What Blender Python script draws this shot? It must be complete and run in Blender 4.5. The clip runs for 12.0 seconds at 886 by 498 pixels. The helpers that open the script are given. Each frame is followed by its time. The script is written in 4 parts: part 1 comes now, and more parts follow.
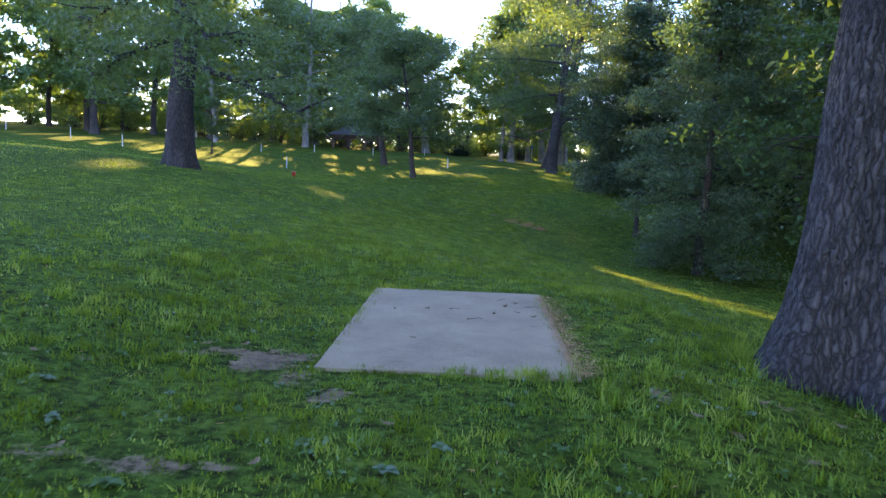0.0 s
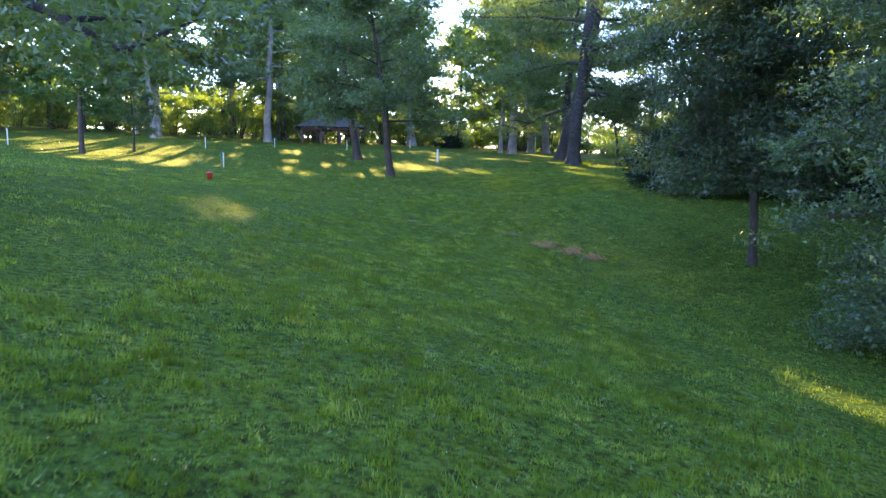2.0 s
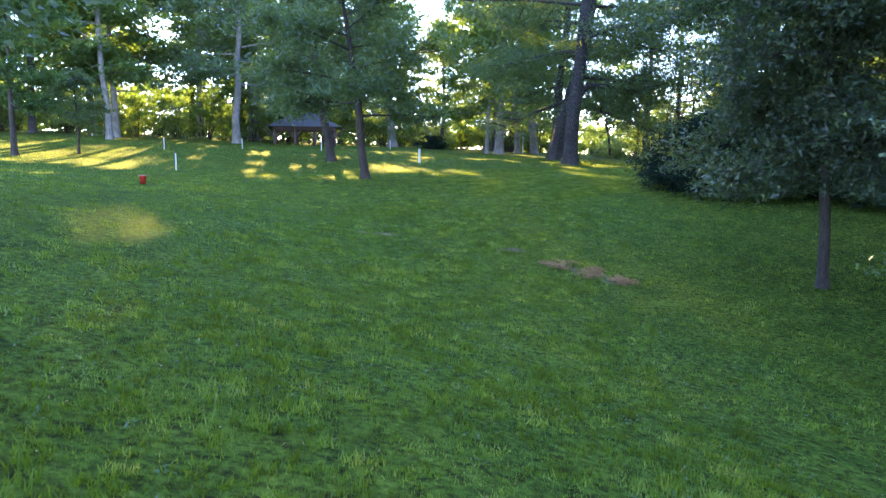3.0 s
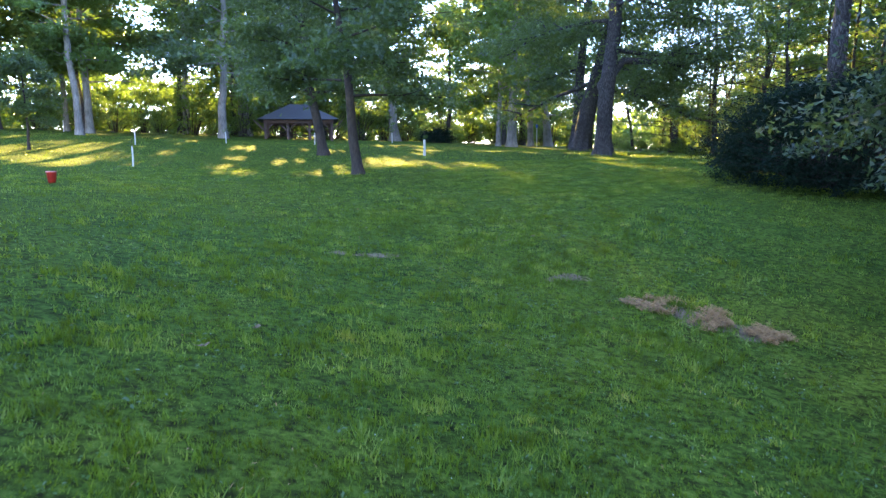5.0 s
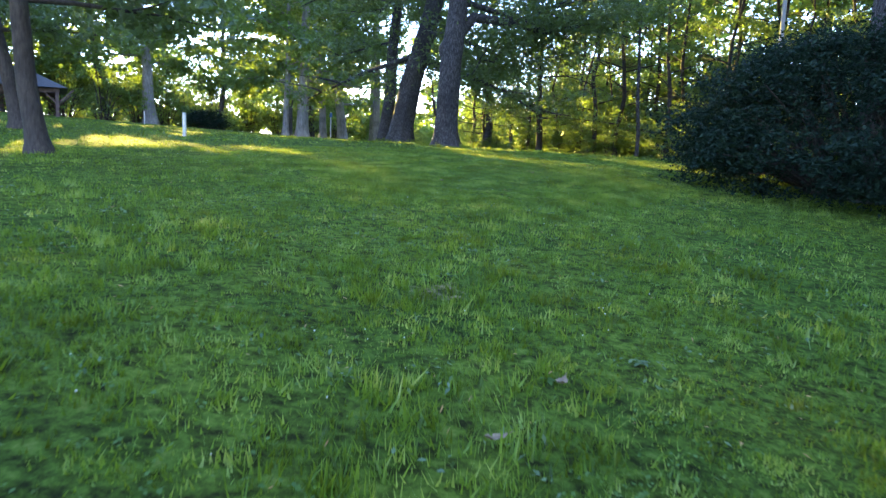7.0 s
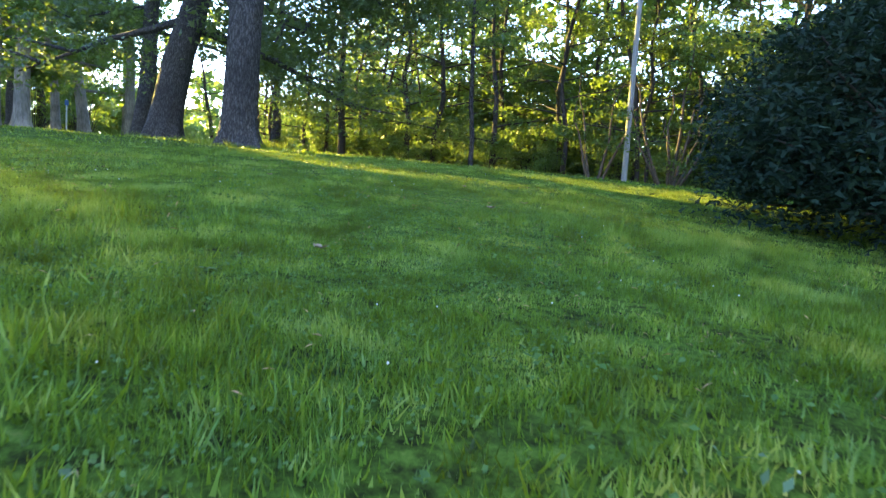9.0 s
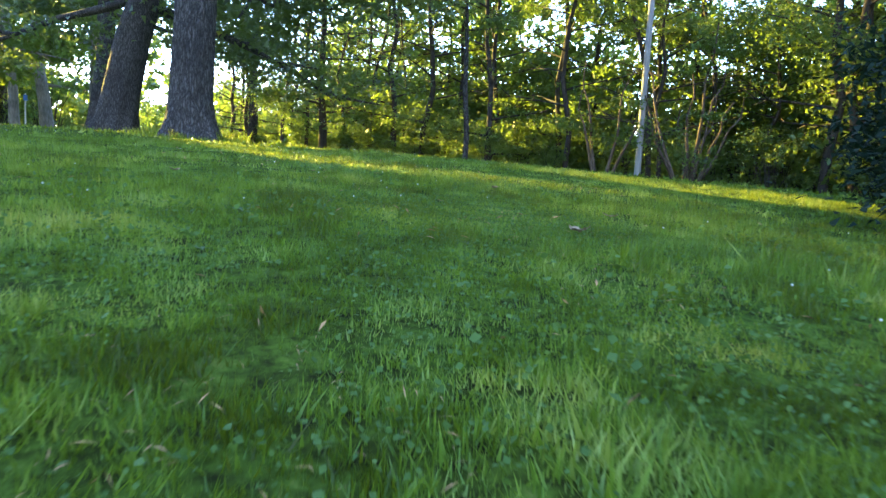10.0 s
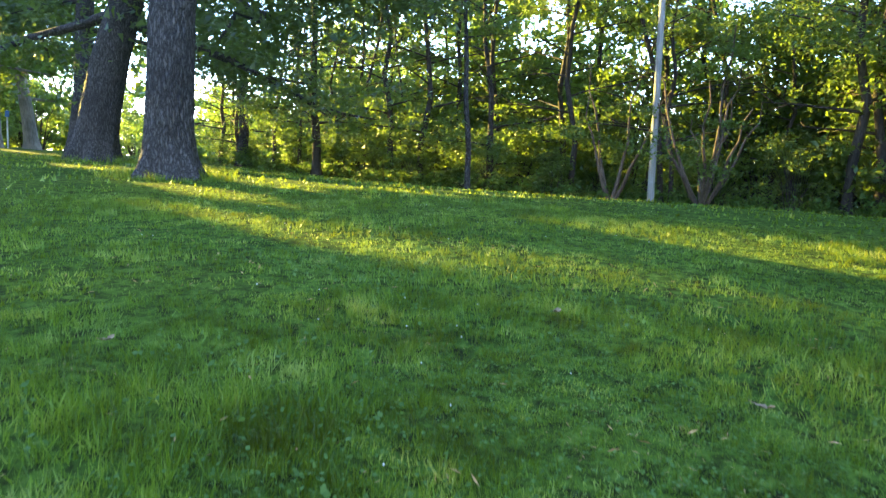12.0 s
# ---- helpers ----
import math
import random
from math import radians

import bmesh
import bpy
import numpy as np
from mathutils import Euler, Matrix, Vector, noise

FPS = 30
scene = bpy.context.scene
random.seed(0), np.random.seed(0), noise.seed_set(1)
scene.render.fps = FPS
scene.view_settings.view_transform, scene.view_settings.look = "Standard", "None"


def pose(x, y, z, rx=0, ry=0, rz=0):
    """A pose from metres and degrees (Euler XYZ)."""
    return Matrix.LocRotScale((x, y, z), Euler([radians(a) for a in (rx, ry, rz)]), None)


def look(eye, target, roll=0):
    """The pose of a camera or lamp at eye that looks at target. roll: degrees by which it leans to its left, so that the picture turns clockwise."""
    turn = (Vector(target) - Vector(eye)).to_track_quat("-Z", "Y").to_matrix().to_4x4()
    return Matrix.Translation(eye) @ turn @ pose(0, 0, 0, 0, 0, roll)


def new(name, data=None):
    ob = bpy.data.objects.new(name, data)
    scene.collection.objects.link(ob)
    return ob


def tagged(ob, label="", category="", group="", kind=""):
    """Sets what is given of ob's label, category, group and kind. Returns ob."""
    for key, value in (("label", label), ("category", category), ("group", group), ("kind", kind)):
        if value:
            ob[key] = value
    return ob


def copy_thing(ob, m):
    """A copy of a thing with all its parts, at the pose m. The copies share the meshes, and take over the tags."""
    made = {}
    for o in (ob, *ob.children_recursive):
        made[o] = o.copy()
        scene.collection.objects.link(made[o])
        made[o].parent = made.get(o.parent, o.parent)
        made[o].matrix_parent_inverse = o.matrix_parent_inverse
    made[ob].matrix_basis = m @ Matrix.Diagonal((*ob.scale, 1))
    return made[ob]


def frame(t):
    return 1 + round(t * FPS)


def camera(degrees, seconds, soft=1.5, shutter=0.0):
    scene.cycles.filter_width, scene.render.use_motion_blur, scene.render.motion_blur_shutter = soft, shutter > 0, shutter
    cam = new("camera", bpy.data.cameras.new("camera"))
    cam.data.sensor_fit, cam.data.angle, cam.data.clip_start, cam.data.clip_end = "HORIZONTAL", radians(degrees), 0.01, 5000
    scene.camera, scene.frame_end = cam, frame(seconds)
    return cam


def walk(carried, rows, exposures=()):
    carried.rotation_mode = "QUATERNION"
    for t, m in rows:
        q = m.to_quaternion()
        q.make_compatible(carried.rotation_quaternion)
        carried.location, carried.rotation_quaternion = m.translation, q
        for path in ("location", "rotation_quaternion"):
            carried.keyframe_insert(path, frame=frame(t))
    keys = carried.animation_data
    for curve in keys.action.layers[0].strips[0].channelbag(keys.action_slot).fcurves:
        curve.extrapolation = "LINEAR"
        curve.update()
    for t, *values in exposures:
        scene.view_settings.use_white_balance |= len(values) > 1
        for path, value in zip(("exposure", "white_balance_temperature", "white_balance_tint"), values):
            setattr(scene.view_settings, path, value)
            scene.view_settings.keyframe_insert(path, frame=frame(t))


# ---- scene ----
cam = camera(65.1, 12.0, soft=1.45, shutter=0.1)
PATH = [
    (0, (0.648, 2.102, 1.436), (0.707, 4.086, 1.186), 2.1),
    (0.5, (0.812, 4.03, 1.367), (0.87, 6.013, 1.114), 1.6),
    (1, (0.989, 7.271, 1.298), (1.046, 9.252, 1.033), 1.3),
    (1.5, (0.962, 11.48, 1.283), (1.021, 13.461, 1.015), 0.8),
    (2, (1.098, 15.081, 1.214), (1.178, 17.062, 0.952), 0.6),
    (2.5, (1.152, 17.597, 1.154), (1.287, 19.576, 0.897), 0.5),
    (3, (1.294, 19.577, 1.058), (1.421, 21.557, 0.804), 0.2),
    (3.2, (1.275, 20.268, 1.064), (1.4, 22.247, 0.808), 0.1),
    (4.8, (1.434, 24.708, 0.825), (1.554, 26.687, 0.565), -0.3),
    (5, (1.437, 25.488, 0.794), (1.548, 27.467, 0.532), -0.5),
    (5.5, (1.486, 27.929, 0.604), (1.599, 29.908, 0.338), -0.6),
    (6, (1.593, 30.661, 0.522), (1.872, 32.623, 0.256), 0.2),
    (6.5, (1.795, 33.275, 0.439), (2.284, 35.197, 0.18), 1.0),
    (7, (2.107, 35.722, 0.351), (2.835, 37.567, 0.097), 2.0),
    (7.5, (2.657, 38.096, 0.359), (3.48, 39.902, 0.109), 2.0),
    (7.7, (2.847, 38.939, 0.319), (3.706, 40.728, 0.071), 2.0),
    (9.3, (4.801, 43.574, 0.422), (6.113, 45.069, 0.216), 3.4),
    (9.5, (5.114, 44.008, 0.426), (6.425, 45.504, 0.217), 3.3),
    (10, (5.931, 45.152, 0.374), (7.241, 46.648, 0.165), 3.0),
    (10.3, (6.389, 45.807, 0.417), (7.712, 47.296, 0.231), 2.6),
    (10.5, (6.44, 45.936, 0.462), (7.778, 47.41, 0.264), 2.7),
    (11, (6.356, 45.914, 0.58), (7.691, 47.39, 0.377), 2.2),
    (11.5, (6.296, 45.892, 0.579), (7.622, 47.374, 0.37), 2.0),
    (12, (6.617, 46.355, 1.01), (7.935, 47.844, 0.791), 1.5),
]
SKY, SUN_POWER = 0.15, 3.6
LIGHT = [(0.0, 2.8, 5950, 37), (1.0, 3.05, 5900, 37), (1.5, 3.18, 5900, 36), (3.0, 3.55, 6000, 34), (5.5, 3.5, 6000, 33), (7.5, 3.68, 6100, 30), (9.5, 3.8, 6250, 25), (12.0, 3.9, 6300, 23)]
walk(cam, [(t, look(eye, target, roll)) for t, eye, target, roll in PATH], exposures=LIGHT)

# ---------------------------------------------------------------- light
SUN_AZ, SUN_EL = radians(-8.5), radians(12.0)          # azimuth from +y towards +x
SUN = np.array([math.sin(SUN_AZ) * math.cos(SUN_EL), math.cos(SUN_AZ) * math.cos(SUN_EL), math.sin(SUN_EL)])
world = bpy.data.worlds.new("sky")
scene.world = world
world.use_nodes = True
wn = world.node_tree
sky = wn.nodes.new("ShaderNodeTexSky")
sky.sky_type, sky.sun_disc, sky.sun_elevation, sky.sun_rotation = "NISHITA", False, SUN_EL, SUN_AZ
sky.air_density, sky.dust_density, sky.ozone_density = 0.9, 0.0, 2.0
wn.nodes["Background"].inputs["Strength"].default_value = SKY
wn.links.new(sky.outputs[0], wn.nodes["Background"].inputs["Color"])
lamp = bpy.data.lights.new("sun", "SUN")
lamp.energy, lamp.angle, lamp.color = SUN_POWER, radians(0.55), (1.0, 0.80, 0.15)
sun = new("sun", lamp)
sun.matrix_world = look(tuple(SUN * 200), (0, 0, 0))


# ---------------------------------------------------------------- materials
def material(name):
    m = bpy.data.materials.new(name)
    m.use_nodes = True
    return m, m.node_tree.nodes, m.node_tree.links, m.node_tree.nodes["Principled BSDF"]


def ramp(nodes, stops):
    r = nodes.new("ShaderNodeValToRGB")
    while len(r.color_ramp.elements) < len(stops):
        r.color_ramp.elements.new(0.5)
    for e, (p, c) in zip(r.color_ramp.elements, stops):
        e.position, e.color = p, (*c, 1)
    return r


def noise_node(nodes, links, scale, detail=4.0, rough=0.6, stretch=None, coord="Object"):
    tc = nodes.new("ShaderNodeTexCoord")
    n = nodes.new("ShaderNodeTexNoise")
    n.inputs["Scale"].default_value, n.inputs["Detail"].default_value, n.inputs["Roughness"].default_value = scale, detail, rough
    if stretch:
        mp = nodes.new("ShaderNodeMapping")
        mp.inputs["Scale"].default_value = stretch
        links.new(tc.outputs[coord], mp.inputs["Vector"])
        links.new(mp.outputs[0], n.inputs["Vector"])
    else:
        links.new(tc.outputs[coord], n.inputs["Vector"])
    return n


def mixed(nodes, links, mode, fac, a, b):
    m = nodes.new("ShaderNodeMix")
    m.data_type, m.blend_type = "RGBA", mode
    for socket, v in ((m.inputs[0], fac), (m.inputs[6], a), (m.inputs[7], b)):
        if isinstance(v, bpy.types.NodeSocket):
            links.new(v, socket)
        elif isinstance(v, tuple):
            socket.default_value = (*v, 1)
        else:
            socket.default_value = v
    return m.outputs[2]


def bump(nodes, links, height, bsdf, strength, distance):
    b = nodes.new("ShaderNodeBump")
    b.inputs["Strength"].default_value, b.inputs["Distance"].default_value = strength, distance
    links.new(height, b.inputs["Height"])
    links.new(b.outputs[0], bsdf.inputs["Normal"])


def leaf_material(name, stops, glow, share=0.45, gloss=0.5, patches=1.2, shine=0.35, blend=(0.56, 0.62, -0.1), drift=0.0):
    """Thin leaves: a reflecting side, and light that comes through yellower."""
    m, nodes, links, p = material(name)
    geo = nodes.new("ShaderNodeNewGeometry")
    r = ramp(nodes, stops)
    n = noise_node(nodes, links, patches, 2.0)
    add = nodes.new("ShaderNodeMath")
    add.operation = "MULTIPLY_ADD"
    links.new(n.outputs["Fac"], add.inputs[0])
    add.inputs[1].default_value, add.inputs[2].default_value = blend[0], blend[2]
    half = nodes.new("ShaderNodeMath")
    half.operation = "MULTIPLY_ADD"
    links.new(geo.outputs["Random Per Island"], half.inputs[0])
    half.inputs[1].default_value = blend[1]
    links.new(add.outputs[0], half.inputs[2])
    links.new(half.outputs[0], r.inputs[0])
    colour = r.outputs[0]
    if drift:
        # stretches of cooler and of drier, browner growth
        wide = ramp(nodes, [(0.32, (0.50, 0.72, 0.95)), (0.45, (0.88, 0.97, 0.95)), (0.56, (1.12, 1.08, 0.85)), (0.68, (1.75, 1.12, 0.95))])
        links.new(noise_node(nodes, links, 0.8, 5.0, 0.7).outputs["Fac"], wide.inputs[0])
        colour = mixed(nodes, links, "MULTIPLY", drift, colour, wide.outputs[0])
    links.new(colour, p.inputs["Base Color"])
    p.inputs["Roughness"].default_value, p.inputs["Specular IOR Level"].default_value = gloss, shine
    tr = nodes.new("ShaderNodeBsdfTranslucent")
    links.new(mixed(nodes, links, "MIX", 0.75, colour, glow), tr.inputs[0])
    mix = nodes.new("ShaderNodeMixShader")
    mix.inputs[0].default_value = share
    links.new(p.outputs[0], mix.inputs[1])
    links.new(tr.outputs[0], mix.inputs[2])
    links.new(mix.outputs[0], nodes["Material Output"].inputs["Surface"])
    return m


def bark_material(name, dark, light, scale=9.0, depth=0.03, plates=0.0, long=0.16):
    m, nodes, links, p = material(name)
    n = noise_node(nodes, links, scale, 6.0, 0.65, (1, 1, 0.22))
    big = noise_node(nodes, links, 0.9, 3.0)
    r = ramp(nodes, [(0.30, dark), (0.70, light)])
    links.new(n.outputs["Fac"], r.inputs[0])
    moss = ramp(nodes, [(0.35, (0.62, 0.62, 0.62)), (0.7, (1.15, 1.12, 1.08))])
    links.new(big.outputs["Fac"], moss.inputs[0])
    colour, height = mixed(nodes, links, "MULTIPLY", 1.0, r.outputs[0], moss.outputs[0]), n.outputs["Fac"]
    if plates:
        # long plates parted by cracks
        tc, mp, wob = nodes.new("ShaderNodeTexCoord"), nodes.new("ShaderNodeMapping"), noise_node(nodes, links, 7.0, 3.0)
        mp.inputs["Scale"].default_value = (1, 1, long)
        links.new(mixed(nodes, links, "LINEAR_LIGHT", 0.05, tc.outputs["Object"], wob.outputs["Color"]), mp.inputs["Vector"])
        v = nodes.new("ShaderNodeTexVoronoi")
        v.feature = "DISTANCE_TO_EDGE"
        v.inputs["Scale"].default_value = plates
        links.new(mp.outputs[0], v.inputs["Vector"])
        c = ramp(nodes, [(0.0, (0.26, 0.25, 0.25)), (0.10, (0.60, 0.59, 0.59)), (0.26, (1.0, 1.0, 1.0)), (0.5, (1.15, 1.15, 1.16))])
        links.new(v.outputs["Distance"], c.inputs[0])
        colour = mixed(nodes, links, "MULTIPLY", 1.0, colour, c.outputs[0])
        height = mixed(nodes, links, "ADD", 0.6, c.outputs[0], n.outputs["Fac"])
    links.new(colour, p.inputs["Base Color"])
    p.inputs["Roughness"].default_value = 0.92
    bump(nodes, links, height, p, 0.9, depth)
    return m


def plain_material(name, a, b, scale, rough=0.7, stretch=None, relief=0.004, metal=0.0):
    m, nodes, links, p = material(name)
    n = noise_node(nodes, links, scale, 6.0, 0.65, stretch)
    r = ramp(nodes, [(0.3, a), (0.7, b)])
    links.new(n.outputs["Fac"], r.inputs[0])
    links.new(r.outputs[0], p.inputs["Base Color"])
    p.inputs["Roughness"].default_value, p.inputs["Metallic"].default_value = rough, metal
    bump(nodes, links, n.outputs["Fac"], p, 0.5, relief)
    return m


LEAF_OAK = leaf_material("oak_leaf", [(0.0, (0.022, 0.050, 0.037)), (0.5, (0.046, 0.094, 0.060)), (1.0, (0.10, 0.165, 0.078))], (0.30, 0.40, 0.03), 0.38, 0.45, 1.2, 0.6, (0.5, 0.9, -0.2))
LEAF_WOOD = leaf_material("woodland_leaf", [(0.0, (0.036, 0.080, 0.034)), (0.5, (0.072, 0.144, 0.056)), (1.0, (0.120, 0.205, 0.075))], (0.32, 0.44, 0.04), 0.48, 0.45, 1.2, 0.45)
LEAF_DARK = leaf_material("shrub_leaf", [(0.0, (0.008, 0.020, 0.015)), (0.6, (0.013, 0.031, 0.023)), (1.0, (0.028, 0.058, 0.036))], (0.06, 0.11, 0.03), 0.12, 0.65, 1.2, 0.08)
LEAF_BRIGHT = leaf_material("elm_leaf", [(0.0, (0.020, 0.052, 0.024)), (0.5, (0.040, 0.098, 0.038)), (1.0, (0.085, 0.16, 0.048))], (0.24, 0.36, 0.04), 0.35, 0.5, 1.2, 0.28)
LEAF_THICKET = leaf_material("thicket_leaf", [(0.0, (0.014, 0.034, 0.026)), (0.5, (0.038, 0.080, 0.056)), (1.0, (0.13, 0.21, 0.10))], (0.24, 0.36, 0.05), 0.35, 0.42, 1.2, 0.7, (0.45, 1.0, -0.2))
# thicket leaf at about 0.6 of its colour, shade put into one crown
LEAF_SHADE = leaf_material("shaded_thicket_leaf", [(0.0, (0.009, 0.022, 0.017)), (0.5, (0.024, 0.052, 0.038)), (1.0, (0.075, 0.125, 0.065))], (0.18, 0.28, 0.04), 0.3, 0.45, 1.2, 0.5, (0.45, 1.0, -0.2))
BLADE = leaf_material("grass_blade", [(0.0, (0.012, 0.032, 0.005)), (0.35, (0.052, 0.128, 0.017)), (0.7, (0.128, 0.246, 0.035)), (1.0, (0.31, 0.38, 0.105))], (0.36, 0.44, 0.012), 0.40, 0.40, 2.6, 0.36, (2.6, 0.55, -1.07), 1.0)
WEED = leaf_material("weed_leaf", [(0.0, (0.04, 0.10, 0.022)), (0.6, (0.075, 0.155, 0.036)), (1.0, (0.13, 0.22, 0.07))], (0.24, 0.36, 0.04), 0.3, 0.55, 1.2, 0.2)
STRAW = plain_material("dry_grass", (0.22, 0.12, 0.05), (0.62, 0.37, 0.16), 14.0, 0.85)
PALE_WEED = leaf_material("pale_weed_leaf", [(0.0, (0.05, 0.10, 0.045)), (0.6, (0.10, 0.17, 0.075)), (1.0, (0.20, 0.27, 0.15))], (0.20, 0.30, 0.05), 0.25, 0.5, 1.2, 0.35)
FLOWER = plain_material("clover_flower", (0.55, 0.55, 0.50), (0.75, 0.74, 0.70), 30.0, 0.8)
DEAD = plain_material("dead_leaf", (0.14, 0.09, 0.05), (0.36, 0.27, 0.16), 14.0, 0.8)
BARK_OAK = bark_material("oak_bark", (0.055, 0.052, 0.055), (0.165, 0.158, 0.162), 34.0, 0.03, 23.0)
# oak bark with longer plates, its colour lowered to carry the nearer trunks' shade
BARK_OAK_SHADED = bark_material("shaded_oak_bark", (0.030, 0.028, 0.032), (0.115, 0.106, 0.116), 34.0, 0.03, 21.0, 0.13)
BARK_DARK = bark_material("dark_bark", (0.026, 0.021, 0.019), (0.095, 0.078, 0.068), 22.0, 0.015)
BARK_PALE = bark_material("pale_bark", (0.13, 0.12, 0.105), (0.36, 0.345, 0.32), 12.0, 0.008)
BARK_WARM = bark_material("brown_bark", (0.07, 0.05, 0.038), (0.24, 0.18, 0.14), 20.0, 0.01)
GREY_WOOD = plain_material("weathered_pole", (0.25, 0.24, 0.23), (0.46, 0.44, 0.43), 5.0, 0.85, (6, 6, 0.4))
SHELTER_WOOD = plain_material("stained_timber", (0.055, 0.034, 0.030), (0.11, 0.07, 0.06), 5.0, 0.75, (4, 4, 0.6))
SHINGLE = plain_material("asphalt_shingle", (0.05, 0.055, 0.065), (0.10, 0.105, 0.12), 14.0, 0.9)
TUBE = plain_material("white_plastic_guard", (0.52, 0.54, 0.55), (0.66, 0.67, 0.67), 8.0, 0.5)
RED = plain_material("red_plastic", (0.50, 0.030, 0.022), (0.62, 0.050, 0.035), 6.0, 0.4)
BLUE = plain_material("blue_paint", (0.05, 0.14, 0.42), (0.08, 0.20, 0.50), 6.0, 0.45)
RED_RIM = plain_material("faded_red_plastic", (0.62, 0.20, 0.15), (0.70, 0.28, 0.22), 6.0, 0.45)


def concrete_material():
    m, nodes, links, p = material("concrete")
    fine = noise_node(nodes, links, 60.0, 5.0, 0.7)
    blot = noise_node(nodes, links, 1.6, 5.0, 0.65)
    streak = noise_node(nodes, links, 5.0, 4.0, 0.7, (0.4, 2.5, 1))
    r = ramp(nodes, [(0.3, (0.255, 0.192, 0.122)), (0.55, (0.345, 0.263, 0.168)), (0.75, (0.415, 0.320, 0.210))])
    links.new(blot.outputs["Fac"], r.inputs[0])
    g = ramp(nodes, [(0.3, (0.80, 0.80, 0.80)), (0.7, (1.12, 1.12, 1.12))])
    links.new(fine.outputs["Fac"], g.inputs[0])
    d = ramp(nodes, [(0.60, (1, 1, 1)), (0.74, (0.62, 0.56, 0.48))])
    links.new(streak.outputs["Fac"], d.inputs[0])
    base = mixed(nodes, links, "MULTIPLY", 1.0, mixed(nodes, links, "MULTIPLY", 1.0, r.outputs[0], g.outputs[0]), d.outputs[0])
    links.new(base, p.inputs["Base Color"])
    p.inputs["Roughness"].default_value = 0.92
    bump(nodes, links, fine.outputs["Fac"], p, 0.5, 0.004)
    return m


CONCRETE = concrete_material()


def ground_material():
    m, nodes, links, p = material("lawn_ground")
    fine = noise_node(nodes, links, 11.0, 8.0, 0.78)
    mid = noise_node(nodes, links, 1.1, 5.0, 0.65)
    wide = noise_node(nodes, links, 0.16, 3.0)
    g = ramp(nodes, [(0.38, (0.019, 0.022, 0.008)), (0.47, (0.050, 0.082, 0.014)), (0.57, (0.096, 0.170, 0.026)), (0.73, (0.22, 0.24, 0.07))])
    links.new(fine.outputs["Fac"], g.inputs[0])
    t = ramp(nodes, [(0.3, (0.62, 0.72, 0.66)), (0.7, (1.3, 1.2, 0.98))])
    links.new(mid.outputs["Fac"], t.inputs[0])
    w = ramp(nodes, [(0.35, (0.85, 0.95, 1.0)), (0.65, (1.15, 1.06, 0.95))])
    links.new(wide.outputs["Fac"], w.inputs[0])
    green = mixed(nodes, links, "MULTIPLY", 1.0, mixed(nodes, links, "MULTIPLY", 1.0, g.outputs[0], t.outputs[0]), w.outputs[0])
    soil = ramp(nodes, [(0.3, (0.060, 0.045, 0.034)), (0.5, (0.21, 0.150, 0.098)), (0.72, (0.40, 0.295, 0.19))])
    links.new(fine.outputs["Fac"], soil.inputs[0])
    bare = nodes.new("ShaderNodeAttribute")
    bare.attribute_name = "bare"
    add = nodes.new("ShaderNodeMath")
    add.operation = "MULTIPLY_ADD"
    links.new(mixed(nodes, links, "MIX", 0.6, mid.outputs["Fac"], fine.outputs["Fac"]), add.inputs[0])
    add.inputs[1].default_value = 1.1
    links.new(bare.outputs["Fac"], add.inputs[2])
    edge = ramp(nodes, [(0.92, (0, 0, 0)), (1.45, (1, 1, 1))])
    links.new(add.outputs[0], edge.inputs[0])
    links.new(mixed(nodes, links, "MIX", edge.outputs[0], green, soil.outputs[0]), p.inputs["Base Color"])
    p.inputs["Roughness"].default_value, p.inputs["Specular IOR Level"].default_value = 0.95, 0.05
    bump(nodes, links, fine.outputs["Fac"], p, 0.8, 0.03)
    return m


GROUND = ground_material()

# ---------------------------------------------------------------- lie of the land
SWELLS = [(1, 5, 9, 0.72), (4, 22, 9, -0.16), (8, 32, 8, -1.18), (-9, 30, 9, 0.65), (6, 46, 9, 0.28), (10, 56, 10, -0.38), (-5, 44, 9, -0.59),
          (-12, 58, 12, -1.03), (14, 18, 12, -1.73), (24, 68, 14, -0.15), (0, 68, 14, -0.05), (0, 14, 7, 0.41), (-2, 34, 7, -0.35),
          (-12, 86, 12, -0.19), (11, 62, 7, 0.45), (15, 53, 5, 0.19), (22, 50, 5, 0.25)]
PAD_X, PAD_Y, PAD_W, PAD_L, PAD_TURN = 0.95, 8.20, 1.83, 3.05, radians(-4.0)
